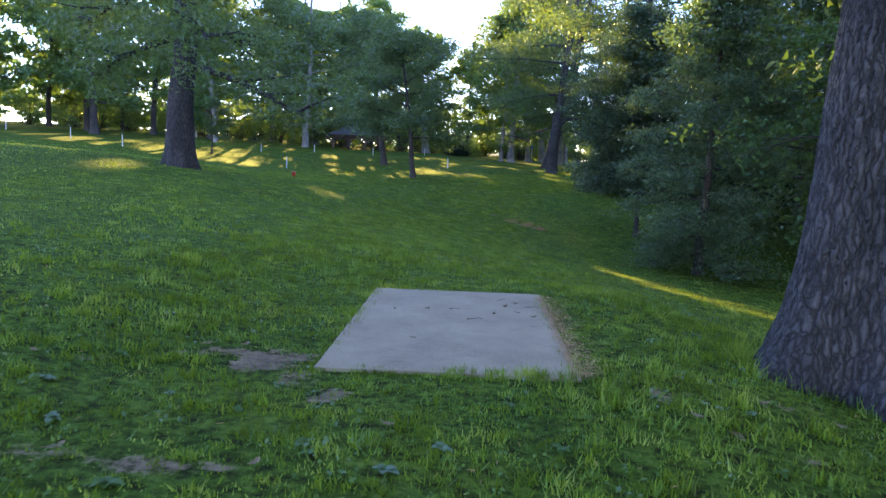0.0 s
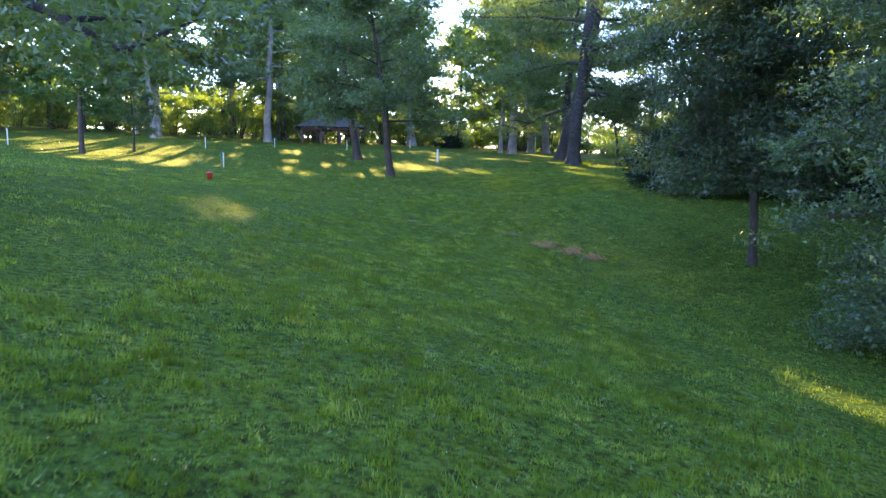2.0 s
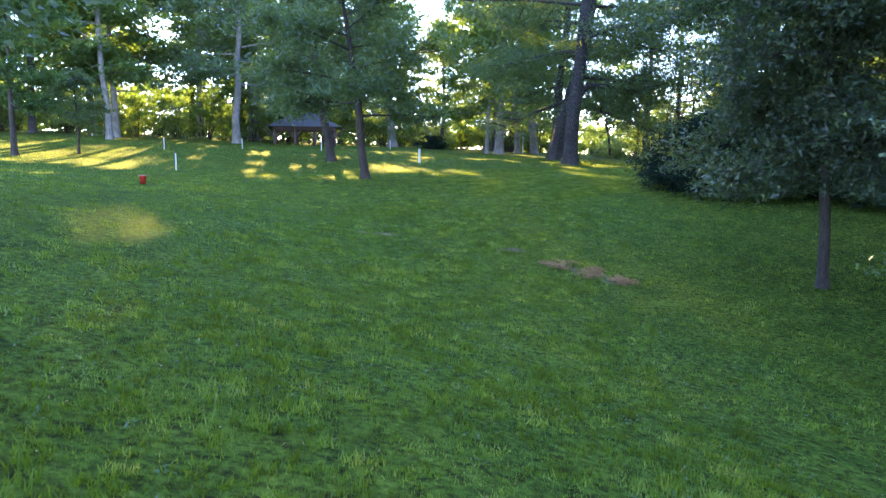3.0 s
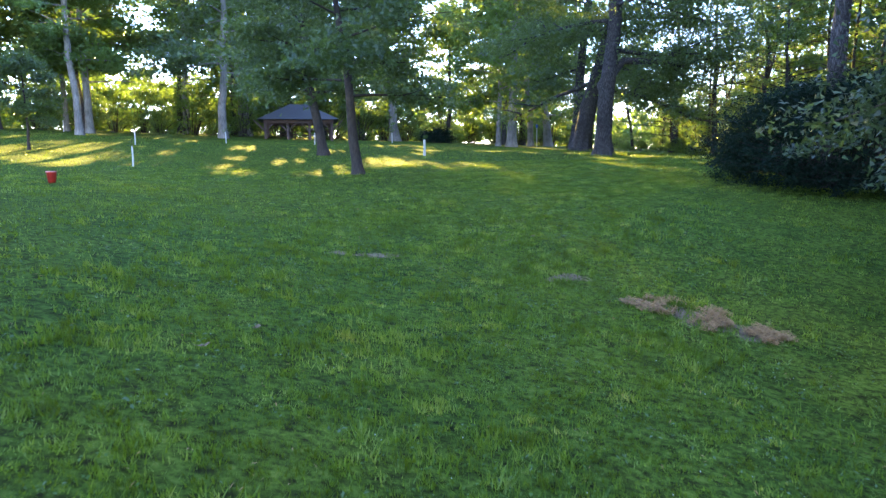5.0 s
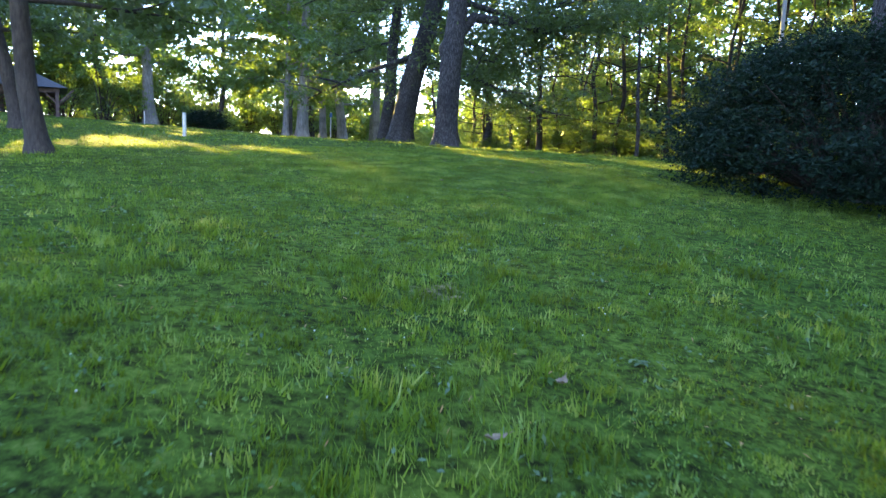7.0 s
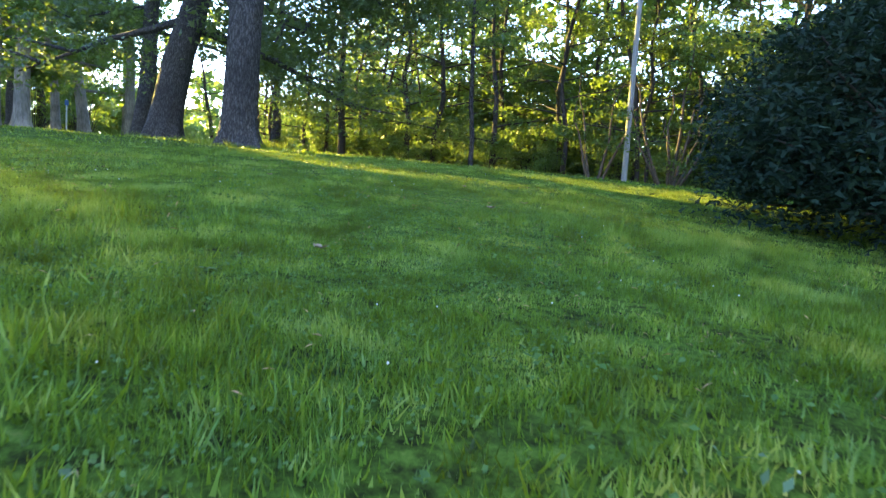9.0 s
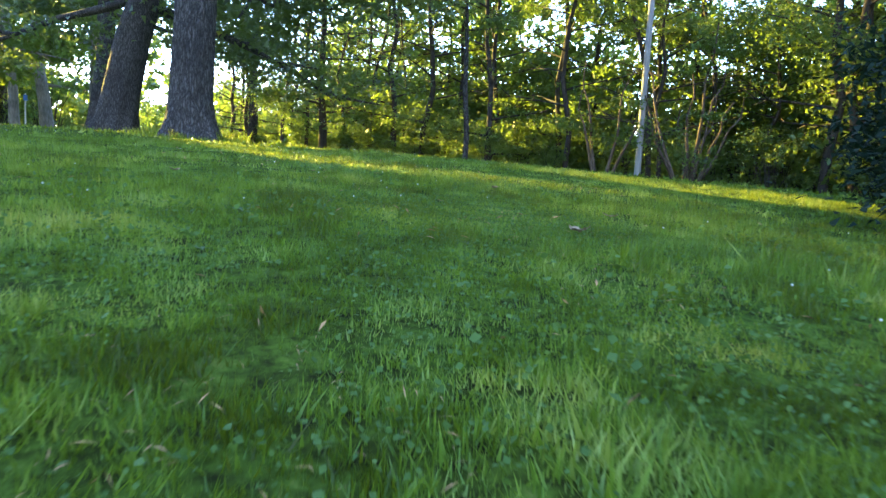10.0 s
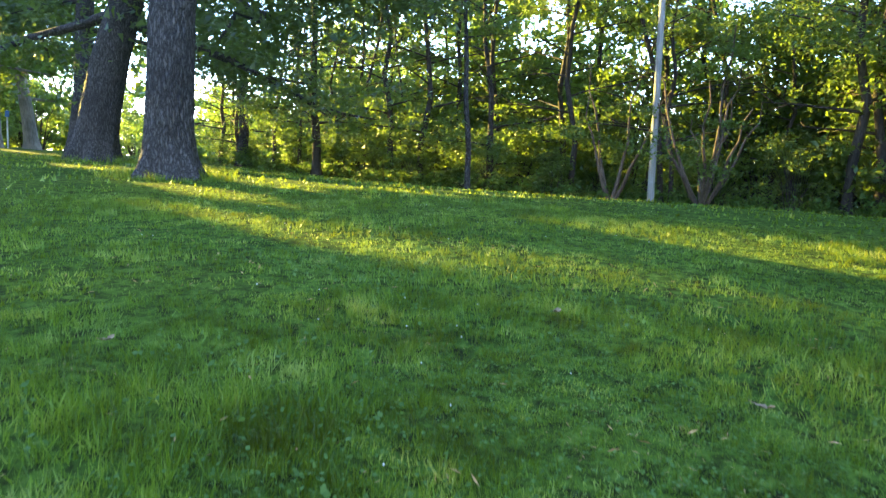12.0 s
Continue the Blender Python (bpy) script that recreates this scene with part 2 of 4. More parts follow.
# worn patches of bare soil: x, y, half width, half depth, strength
BARE = [(4.75, 34.8, 0.34, 0.28, 1.0), (5.4, 34.35, 0.42, 0.36, 1.0), (5.95, 33.9, 0.36, 0.32, 1.0), (4.02, 36.05, 0.34, 0.22, 1.0),
        (0.5, 36.2, 0.5, 0.24, 0.6), (1.15, 36.15, 0.4, 0.2, 0.62), (2.0, 35.95, 0.5, 0.2, 0.42), (4.75, 36.5, 0.25, 0.15, 0.45), (1.9, 37.6, 0.2, 0.15, 0.6),
        (3.9, 40.3, 0.3, 0.3, 0.6), (-0.55, 7.0, 0.6, 0.28, 0.72), (0.0, 6.35, 0.2, 0.28, 0.66), (-0.68, 4.95, 0.4, 0.25, 0.6), (-1.9, 6.3, 0.4, 0.2, 0.65),
        (2.2, 6.4, 0.2, 0.4, 0.5), (3.0, 6.5, 0.4, 0.25, 0.5), (1.3, 4.7, 0.3, 0.2, 0.6), (5.9, 47.0, 0.3, 0.15, 0.6), (2.6, 38.4, 0.3, 0.15, 0.5),
        (-3.0, 5.5, 0.4, 0.25, 0.55), (0.9, 19.0, 0.4, 0.2, 0.5), (-0.8, 16.0, 0.3, 0.2, 0.5), (0.85, 36.32, 0.3, 0.12, 0.72), (1.07, 36.50, 0.3, 0.12, 0.72), (1.28, 36.20, 0.28, 0.1, 0.72), (0.85, 36.13, 0.3, 0.1, 0.72), (3.19, 35.96, 0.2, 0.07, 0.72), (3.89, 36.03, 0.16, 0.1, 0.72), (2.96, 35.99, 0.15, 0.06, 0.72),
        (6.6, 46.2, 0.2, 0.12, 0.6), (7.9, 46.3, 0.2, 0.1, 0.5),
        (-1.35, 5.80, 0.30, 0.2, 0.42), (-1.45, 6.63, 0.21, 0.15, 0.53), (-1.00, 5.00, 0.30, 0.18, 0.47), (-0.12, 5.06, 0.21, 0.15, 0.51), (-0.57, 5.43, 0.30, 0.15, 0.42), (0.43, 5.47, 0.18, 0.12, 0.38), (2.35, 6.46, 0.27, 0.15, 0.47), (2.50, 5.95, 0.30, 0.15, 0.51), (2.83, 5.62, 0.30, 0.2, 0.47), (1.33, 5.08, 0.21, 0.12, 0.38)]



def pad_frame(x, y):
    c, s = math.cos(PAD_TURN), math.sin(PAD_TURN)
    dx, dy = x - PAD_X, y - PAD_Y
    return dx * c + dy * s, -dx * s + dy * c


def land(x, y):
    """The height of the ground, for arrays or single numbers."""
    x, y = np.asarray(x, float), np.asarray(y, float)
    z = -0.433 - 0.0442 * 70 * np.tanh(x / 70) + 0.0315 * 220 * np.tanh(y / 220) * 1.03
    for a, b, r, h in SWELLS:
        z = z + h * np.exp(-((x - a) ** 2 + (y - b) ** 2) / (2 * r * r))
    u, v = pad_frame(x, y)
    out = np.hypot(np.maximum(np.abs(u) - PAD_W / 2 - 0.1, 0), np.maximum(np.abs(v) - PAD_L / 2 - 0.1, 0))
    k = np.exp(-(out / 1.6) ** 2)
    z = z * (1 - k) + (-0.012) * k
    z = z + 0.06 * np.exp(-(((x - 5.3) * 0.8 - (y - 34.5) * 0.6) / 0.8) ** 2 - (((x - 5.3) * 0.6 + (y - 34.5) * 0.8) / 0.45) ** 2)
    return z + 0.018 * np.sin(x * 1.3 + 0.7 * y) * np.sin(y * 1.1 - 0.4 * x) * (1 - k)


def bareness(x, y):
    b = np.zeros_like(np.asarray(x, float))
    x, y = x + 0.10 * np.sin(9 * y + 3 * x) + 0.05 * np.sin(21 * y - 8 * x), y + 0.07 * np.sin(8 * x - 2 * y) + 0.04 * np.sin(19 * x + 11 * y)
    for a, c, rx, ry, s in BARE:
        b = np.maximum(b, s * np.exp(-((x - a) / rx) ** 2 - ((y - c) / ry) ** 2))
    return b


def spaced(*parts):
    out = []
    for a, b, step in parts:
        out.append(np.arange(a, b, step))
    return np.concatenate(out + [np.array([parts[-1][1]])])


def mesh_from(name, verts, faces, mat, smooth=False):
    me = bpy.data.meshes.new(name)
    me.from_pydata([], [], []) if len(verts) == 0 else None
    verts, faces = np.asarray(verts, np.float32), np.asarray(faces, np.int32)
    n, k = faces.shape
    me.vertices.add(len(verts))
    me.vertices.foreach_set("co", verts.ravel())
    me.loops.add(n * k)
    me.loops.foreach_set("vertex_index", faces.ravel())
    me.polygons.add(n)
    me.polygons.foreach_set("loop_start", np.arange(0, n * k, k, dtype=np.int32))
    if smooth:
        me.polygons.foreach_set("use_smooth", np.ones(n, bool))
    me.update(calc_edges=True)
    me.validate()
    me.materials.append(mat)
    return me


def grid_faces(rows, cols, wrap=False):
    r, c = np.meshgrid(np.arange(rows - 1), np.arange(cols if wrap else cols - 1), indexing="ij")
    a, b = r * cols + c, r * cols + (c + 1) % cols
    return np.stack([a, b, b + cols, a + cols], -1).reshape(-1, 4)


gx = spaced((-900, -100, 100), (-100, -30, 5), (-30, -8, 1), (-8, 13, 0.3), (13, 40, 1), (40, 100, 5), (100, 900, 100))
gy = spaced((-900, -100, 100), (-100, -10, 6), (-10, 2, 0.6), (2, 56, 0.3), (56, 100, 1.2), (100, 160, 5), (160, 900, 100))
GX, GY = np.meshgrid(gx, gy)
gverts = np.stack([GX, GY, land(GX, GY) - 0.03 * bareness(GX, GY)], -1).reshape(-1, 3)
ground = new("ground", mesh_from("ground", gverts, grid_faces(len(gy), len(gx)), GROUND, True))
mask = ground.data.attributes.new("bare", "FLOAT", "POINT")
mask.data.foreach_set("value", bareness(GX, GY).astype(np.float32).ravel())
tagged(ground, "rolling mown park lawn with worn soil patches", "ground", kind="structure")


# ---------------------------------------------------------------- building blocks
def top(name, x, y, z=None, turn=0.0):
    ob = new(name)
    ob.location, ob.rotation_euler = (x, y, float(land(x, y)) if z is None else z), (0, 0, turn)
    return ob


def part(name, data, parent, label=""):
    ob = new(name, data)
    ob.parent = parent
    return tagged(ob, label)


def bm_mesh(name, bm, mat):
    me = bpy.data.meshes.new(name)
    bm.normal_update()
    bm.to_mesh(me)
    bm.free()
    me.materials.append(mat)
    return me


def box(bm, size, m, bevel=0.0):
    made = bmesh.ops.create_cube(bm, size=1.0, matrix=m @ Matrix.Diagonal((*size, 1)))["verts"]
    if bevel:
        edges = list({e for v in made for e in v.link_edges})
        bmesh.ops.bevel(bm, geom=edges, offset=bevel, segments=2, affect="EDGES", profile=0.6)


def tube(points, radii, sides):
    """A tapered tube along a line: vertices and quads."""
    points, radii = np.asarray(points, float), np.asarray(radii, float)
    d = np.gradient(points, axis=0)
    d /= np.linalg.norm(d, axis=1)[:, None] + 1e-9
    side = np.cross(d, np.where(np.abs(d[:, 2:3]) > 0.8, [[1.0, 0, 0]], [[0, 0, 1.0]]))
    side /= np.linalg.norm(side, axis=1)[:, None]
    other = np.cross(d, side)
    a = np.linspace(0, 2 * math.pi, sides, endpoint=False)
    ring = side[:, None] * np.cos(a)[None, :, None] + other[:, None] * np.sin(a)[None, :, None]
    return (points[:, None] + ring * radii[:, None, None]).reshape(-1, 3), grid_faces(len(points), sides, True)


def joined(pieces):
    vs, fs, n = [], [], 0
    for v, f in pieces:
        vs.append(v)
        fs.append(f + n)
        n += len(v)
    return np.concatenate(vs), np.concatenate(fs)


# gaps in the canopy through which the low sun reaches the lawn: x, y, radius of the beam
GAPS = [(-4.6, 61.0, 0.8), (-6.7, 57.0, 0.6), (-1.4, 52.0, 0.7), (1.7, 57.5, 0.9), (4.2, 54.5, 0.8), 
        (-14.0, 79.0, 1.2), (1.0, 80.0, 1.3), (-14.4, 58.7, 1.2), (-3.95, 33.0, 0.42), (2.05, 30.3, 0.12), (2.3, 42.5, 0.10), (-4.2, 47.0, 0.10), (5.0, 48.9, 0.12), (3.1, 53.6, 0.5), (1.2, 56.8, 0.5), (-9.7, 26.4, 0.5), (-16.3, 33.8, 0.9), (-12.2, 45.7, 0.5), (-19.3, 58.7, 1.2), (-14.7, 57.9, 1.0), (-17.7, 65.8, 1.2), (-10.0, 62.0, 0.8), (7.0, 23.0, 0.45), (7.65, 19.4, 0.45), (7.75, 16.3, 0.4),
        (10.4, 56.0, 0.3), (13.0, 57.0, 0.8), (16.0, 56.0, 0.7), (20.0, 57.0, 0.8),
        (-20.0, 60.0, 1.2), (-24.0, 66.0, 1.2), (-9.0, 72.0, 0.8), (6.5, 68.0, 1.0), (10.5, 61.0, 0.7), (18.0, 66.0, 0.8),
        (3.0, 70.0, 0.8), (-28.0, 60.0, 1.3), (-17.0, 55.0, 0.7), (-7.5, 63.5, 0.5), (0.5, 61.5, 0.6), (-11.5, 66.0, 0.7), (-2.5, 70.5, 0.7),
        (8.5, 63.5, 0.5), (-5.0, 53.5, 0.4), (2.5, 66.5, 0.6), (-20.0, 70.0, 0.9), (-13.5, 61.0, 0.6), (-9.5, 58.5, 0.5), (5.0, 75.0, 0.9)]
# two long streaks of low sun across the crest
for line, r in (([(9.2, 53.4), (9.4, 52.3), (9.6, 51.4), (10.0, 50.6), (10.5, 49.9), (10.85, 49.0)], 0.085), ([(12.3, 49.5), (12.8, 49.2), (13.4, 48.95), (14.0, 48.6), (14.8, 48.3)], 0.21)):
    for (ax, ay), (bx, by) in zip(line, line[1:]):
        GAPS += [(ax + (bx - ax) * k, ay + (by - ay) * k, r) for k in (0.0, 0.33, 0.67)]
GAP_AT = np.array([(x, y, float(land(x, y)) + 0.05) for x, y, r in GAPS])
GAP_R = np.array([g[2] * (0.55 if 49 < g[1] < 76 and abs(g[0]) < 12 and g[2] > 0.4 else 1.0) for g in GAPS])
# sunny glades in the wood, at the height of its leaves
rng_g = np.random.default_rng(9)
glade_y = rng_g.uniform(46, 88, 80)
glade_x = np.interp(glade_y, [40, 52, 64, 76, 95], [29.5, 29, 27, 25.2, 22]) + rng_g.uniform(-1.0, 4.5, 80)
GAP_AT = np.concatenate([GAP_AT, np.stack([glade_x, glade_y, land(glade_x, glade_y) + rng_g.uniform(0.4, 8.0, 80)], 1)])
GAP_R = np.concatenate([GAP_R, rng_g.uniform(0.6, 1.4, 80)])


SIDE = np.array([math.cos(SUN_AZ), -math.sin(SUN_AZ), 0.0])
OVER = np.cross(SIDE, SUN)
# wide holes in the crowns through which the sun looks over the tee
SUN_HOLES = [((-0.6, 2.1, 3.0), 3.6, 2.3), ((0.4, 6.5, 2.5), 3.2, 1.6)]


def open_to_sun(p, leaf=0.0):
    """Which of the points p lie in a gap of the canopy (a flat oval in the sun's view)."""
    inside = np.zeros(len(p), bool)
    for q, across, upward in SUN_HOLES:
        w = p - np.array(q)
        inside |= (w @ SUN > 25) & ((w @ SIDE / across) ** 2 + (w @ OVER / upward) ** 2 < 1)
    for q, r in zip(GAP_AT, GAP_R):
        w = p - q
        more = 0.15 * leaf if r < 0.2 else 0.3 * leaf
        a, b = w @ SIDE / (r * 2.1 + more), w @ OVER / (r * 0.5 + 0.02 + more)
        near = (a * a + b * b < 2.2) & (w @ SUN > 3)
        a, b = a[near], b[near]
        # ragged rims and leafy strands across the gap
        rough = 0.5 * np.sin(a * 5.3 + q[0] * 3) * np.sin(b * 4.1 + q[1] * 5) + 0.3 * np.sin(a * 11 + b * 3 + q[1])
        rough += (0.55 * np.sin(a * 6.1 + q[1] * 7)) if q[1] > 45 and r > 0.3 else 0.0
        inside[near] |= a * a + b * b + (rough if r < 1.5 else 0) < 0.95
    return inside


def leaf_mesh(name, centres, size, mat, rng, flat=0.35, slim=0.55, fine=False):
    """One small folded leaf at each point, in a random pose that leans to the flat."""
    n = len(centres)
    nrm = rng.normal(size=(n, 3)) * (1 - flat) + np.array([0, 0, 1.0]) * flat * 1.6
    nrm /= np.linalg.norm(nrm, axis=1)[:, None]
    a = np.cross(nrm, rng.normal(size=(n, 3)))
    a /= np.linalg.norm(a, axis=1)[:, None] + 1e-9
    b = np.cross(nrm, a)
    s = np.reshape(size, (-1, 1)) * rng.uniform(0.6, 1.3, (n, 1))
    tip, tail = centres + a * s * 0.5, centres - a * s * 0.5
    mid = centres - a * s * 0.06 + nrm * s * 0.08
    l, r = mid + b * s * slim * 0.5, mid - b * s * slim * 0.5
    if np.max(size) >= 0.17 or fine:
        # far or very many leaves: half the faces
        verts = np.stack([tail - b * s * slim * 0.55, tail + b * s * slim * 0.55, tip], 1).reshape(-1, 3)
        return mesh_from(name, verts, np.arange(3 * n).reshape(n, 3), mat)
    verts = np.stack([tail, r, tip, l], 1).reshape(-1, 3)
    return mesh_from(name, verts, np.arange(4 * n).reshape(n, 4), mat)


def grow(rng, height, clear, reach, lean=(0.0, 0.0), limbs=14, twigs=4, up=0.5, droop=0.0, top_share=0.55, crook=0.012, sway=0.0):
    """The skeleton of a crown: limb lines and the spots at which foliage clumps sit, from the trunk's foot."""
    zs = np.linspace(0, height, 9)
    bend = rng.normal(0, crook * height, (9, 2)).cumsum(0) * 0.5
    bend -= bend[0]
    bend[:2] *= 0.2
    over = np.minimum(1.0, zs / sway) if sway else 1.0
    trunk = np.stack([lean[0] * zs * over + bend[:, 0], lean[1] * zs * over + bend[:, 1], zs], 1)
    lines, spots = [], []
    for i in range(limbs):
        k = (i + rng.uniform(0, 0.9)) / limbs
        z0 = clear + (height * 0.95 - clear) * k
        p0 = np.array([np.interp(z0, zs, trunk[:, j]) for j in range(3)])
        ang = i * 2.4 + rng.uniform(-0.5, 0.5)
        prof = math.sin(math.pi * min(1, 0.22 + 0.78 * k)) ** 0.7 if k > top_share * 0.2 else 0.8
        length = reach * max(0.35, prof) * rng.uniform(0.7, 1.15)
        rise = up * (0.35 + k) - droop * (1 - k)
        s = np.linspace(0, 1, 5)
        d = np.array([math.cos(ang), math.sin(ang)])
        side = np.array([-d[1], d[0]]) * rng.normal(0, 0.12) * length
        line = np.stack([p0[0] + d[0] * length * s + side[0] * s * s, p0[1] + d[1] * length * s + side[1] * s * s,
                         p0[2] + length * rise * s - droop * length * 0.35 * s * s + rng.normal(0, 0.03, 5).cumsum() * length * 0.3], 1)
        lines.append((line, 1.0))
        for j in range(twigs):
            f = 0.35 + 0.65 * (j + rng.uniform(0, 0.8)) / twigs
            q = np.array([np.interp(f, s, line[:, m]) for m in range(3)])
            a2 = ang + rng.choice([-1, 1]) * rng.uniform(0.4, 1.2)
            ln = length * rng.uniform(0.2, 0.42)
            e = q + np.array([math.cos(a2) * ln, math.sin(a2) * ln, ln * rng.uniform(-0.15 - droop, 0.55)])
            lines.append((np.stack([q, (q + e) / 2 + rng.normal(0, 0.04, 3) * ln, e]), 0.4))
            spots += [q, e, (q + e) / 2]
        spots += [line[-1], line[3]]
    spots.append(trunk[-1])
    return trunk, lines, np.array(spots)


def trunk_mesh(name, trunk, lines, radius, mat, sides=10, flare=1.5, limb=0.33, limb_sides=5):
    n = 26
    s = np.linspace(0, 1, len(trunk))
    k = np.linspace(0, 1, n) ** 1.5
    pts = np.stack([np.interp(k, s, trunk[:, j]) for j in range(3)], 1)
    r = radius * (1 - 0.86 * k ** 1.15)
    r *= 1 + (flare - 1) * np.exp(-np.maximum(pts[:, 2], 0) / (radius * 1.0))
    pts[0, 2] -= 0.25
    v, f = tube(pts, r, sides)
    a = np.tile(np.linspace(0, 2 * math.pi, sides, endpoint=False), n)
    root = 1 + 0.16 * np.sin(a * 5 + 0.7) * np.exp(-np.repeat(np.maximum(pts[:, 2], 0), sides) / (radius * 1.1))
    c = np.repeat(pts, sides, 0)
    v = c + (v - c) * root[:, None]
    pieces = [(v, f)]
    for line, weight in lines:
        frac = min(1.0, max(0.05, line[0, 2] / max(trunk[-1, 2], 0.1)))
        r0 = radius * (1 - 0.8 * frac) * limb * weight + 0.012
        pieces.append(tube(line, np.linspace(r0, max(0.010, r0 * 0.2), len(line)), limb_sides if weight == 1.0 else 3))
    v, f = joined(pieces)
    return mesh_from(name, v, f, mat, True)


def furrowed_trunk(name, trunk, lines, radius, mat, sides, rows, fine_to, flare, ridge, deep, seed, burl=None):
    """A trunk whose bark is cut into vertical plates with cross cracks, with buttress roots at the foot."""
    rng = np.random.default_rng(seed)
    h = trunk[-1, 2]
    zs = np.concatenate([np.linspace(-0.3, fine_to, rows), np.linspace(fine_to, h, 16)[1:]])
    k = np.clip(zs / h, 0, 1)
    axis = np.stack([np.interp(np.maximum(zs, 0), trunk[:, 2], trunk[:, j]) for j in range(2)], 1)
    a = np.linspace(0, 2 * math.pi, sides, endpoint=False)
    Z, A = np.meshgrid(zs, a, indexing="ij")
    low = np.exp(-np.maximum(Z, 0) / (radius * 1.0))
    R = radius * (1 - 0.86 * k ** 1.15)[:, None] * (1 + (flare - 1) * low * (1 + 0.45 * np.sin(A * 4 + 0.9) + 0.3 * np.sin(A * 7 + 2.0)))
    R = R * (1 + 0.035 * np.sin(A * 2 + 0.8 * Z) + 0.02 * np.sin(A * 5 - 1.3 * Z))
    count = max(8, int(2 * math.pi * radius / ridge))
    U = A / (2 * math.pi) * count + 0.45 * np.sin(Z * 5.1 + 3 * A) + 0.3 * np.sin(Z * 11.7 - 5 * A + 1) + 0.18 * np.sin(Z * 23 + 9 * A)
    cell = np.floor(U).astype(int) % count
    shift = rng.uniform(0, 10, count)[cell]
    length = rng.uniform(2.4, 5.0, count)[cell]
    plate = np.minimum(1, np.abs(np.sin(math.pi * U)) * 1.7) ** 0.6
    crack = np.abs(np.sin(math.pi * (Z * length + shift + 0.25 * np.sin(A * 40)))) ** 0.35
    R = R + deep * (plate * (0.45 + 0.55 * crack) - 0.6 + rng.uniform(-0.15, 0.15, count)[cell])
    if burl:
        R = R + burl[2] * np.exp(-((A - burl[0]) / 0.32) ** 2 - ((Z - burl[1]) / 0.22) ** 2)
    v = np.stack([axis[:, 0][:, None] + np.cos(A) * R, axis[:, 1][:, None] + np.sin(A) * R, Z], -1).reshape(-1, 3)
    pieces = [(v, grid_faces(len(zs), sides, True))]
    for line, weight in lines:
        frac = min(1.0, max(0.05, line[0, 2] / h))
        r0 = radius * (1 - 0.8 * frac) * 0.36 * weight + 0.012
        pieces.append(tube(line, np.linspace(r0, max(0.010, r0 * 0.2), len(line)), 7))
    v, f = joined(pieces)
    return mesh_from(name, v, f, mat, True)


def foliage(rng, spots, count, spread, squash=0.6, sprays=6):
    """Leaf places in uneven clumps round the spots; each clump is made of several flat sprays."""
    n = len(spots)
    size = spread * rng.uniform(0.6, 1.3, n)
    off = rng.normal(size=(n, sprays, 3))
    off *= (rng.uniform(0.1, 1.0, (n, sprays, 1)) ** 0.45) / (np.linalg.norm(off, axis=2)[:, :, None] + 1e-9)
    off[:, :, 2] *= squash
    heart = (spots[:, None] + off * size[:, None, None]).reshape(-1, 3)
    reach = np.repeat(size, sprays) * rng.uniform(0.14, 0.34, n * sprays)
    weight = np.repeat(rng.uniform(0.3, 1.7, n), sprays) * rng.uniform(0.3, 1.7, n * sprays)
    pick = rng.choice(n * sprays, count, p=weight / weight.sum())
    return heart[pick] + rng.normal(size=(count, 3)) * (1.0, 1.0, 0.45) * reach[pick][:, None]


def tree(seed, x, y, height, radius, clear, reach, leaves, leaf, bark, green, label, name="tree", lean=(0, 0), limbs=14, twigs=4,
         up=0.5, droop=0.0, spread=None, group="", sides=10, flare=1.5, gaps=True, squash=0.6, limb=0.33, crook=0.012, bark_cut=None, bough=None, burl=None, fine=False, skirt=0.15, high=None, core=0, sway=0.0):
    rng = np.random.default_rng(seed)
    base = top(name, x, y)
    trunk, lines, spots = grow(rng, height, clear, reach, lean, limbs, twigs, up, droop, crook=crook, sway=sway)
    if fine:
        spots = np.concatenate([spots] + [line[1:3] for line, weight in lines if weight == 1.0])
    if core:
        at = rng.uniform(clear, height * 0.8, core)
        spots = np.concatenate([spots, np.stack([np.interp(at, trunk[:, 2], trunk[:, j]) for j in range(3)], 1) + rng.normal(0, 0.45, (core, 3)) * (1, 1, 0.3)])
    if bough:
        line = np.array(bough)
        lines.append((line, 1.9))
        tail = [line[-1] + (line[-1] - line[0]) * k + rng.normal(0, 0.7, 3) for k in np.linspace(-0.5, 0.25, 9)]
        lines += [(np.stack([line[2], (line[2] + e) / 2 + (0, 0, 0.2), e]), 0.4) for e in tail]
        spots = np.concatenate([spots, np.repeat(tail, 3, 0)])
    if bark_cut:
        data = furrowed_trunk("trunk", trunk, lines, radius, bark, sides, bark_cut[0], bark_cut[1], flare, bark_cut[2], bark_cut[3], seed, burl)
    else:
        data = trunk_mesh("trunk", trunk, lines, radius, bark, sides, flare, limb)
    part("trunk", data, base)
    pts = foliage(rng, spots, leaves, spread or reach * 0.3, squash)
    pts = pts[pts[:, 2] > skirt]
    if gaps:
        pts = pts[~open_to_sun(pts + np.array(base.location), leaf)]
    if high:
        # above this height fewer and larger leaves
        over = pts[:, 2] > high
        keep = ~over | (rng.uniform(size=len(pts)) < 0.3)
        pts, leaf = pts[keep], np.where(over[keep], leaf * 1.75, leaf)
    part("crown", leaf_mesh("crown", pts, leaf, green, rng, fine=fine), base)
    return tagged(base, label, "tree", group)


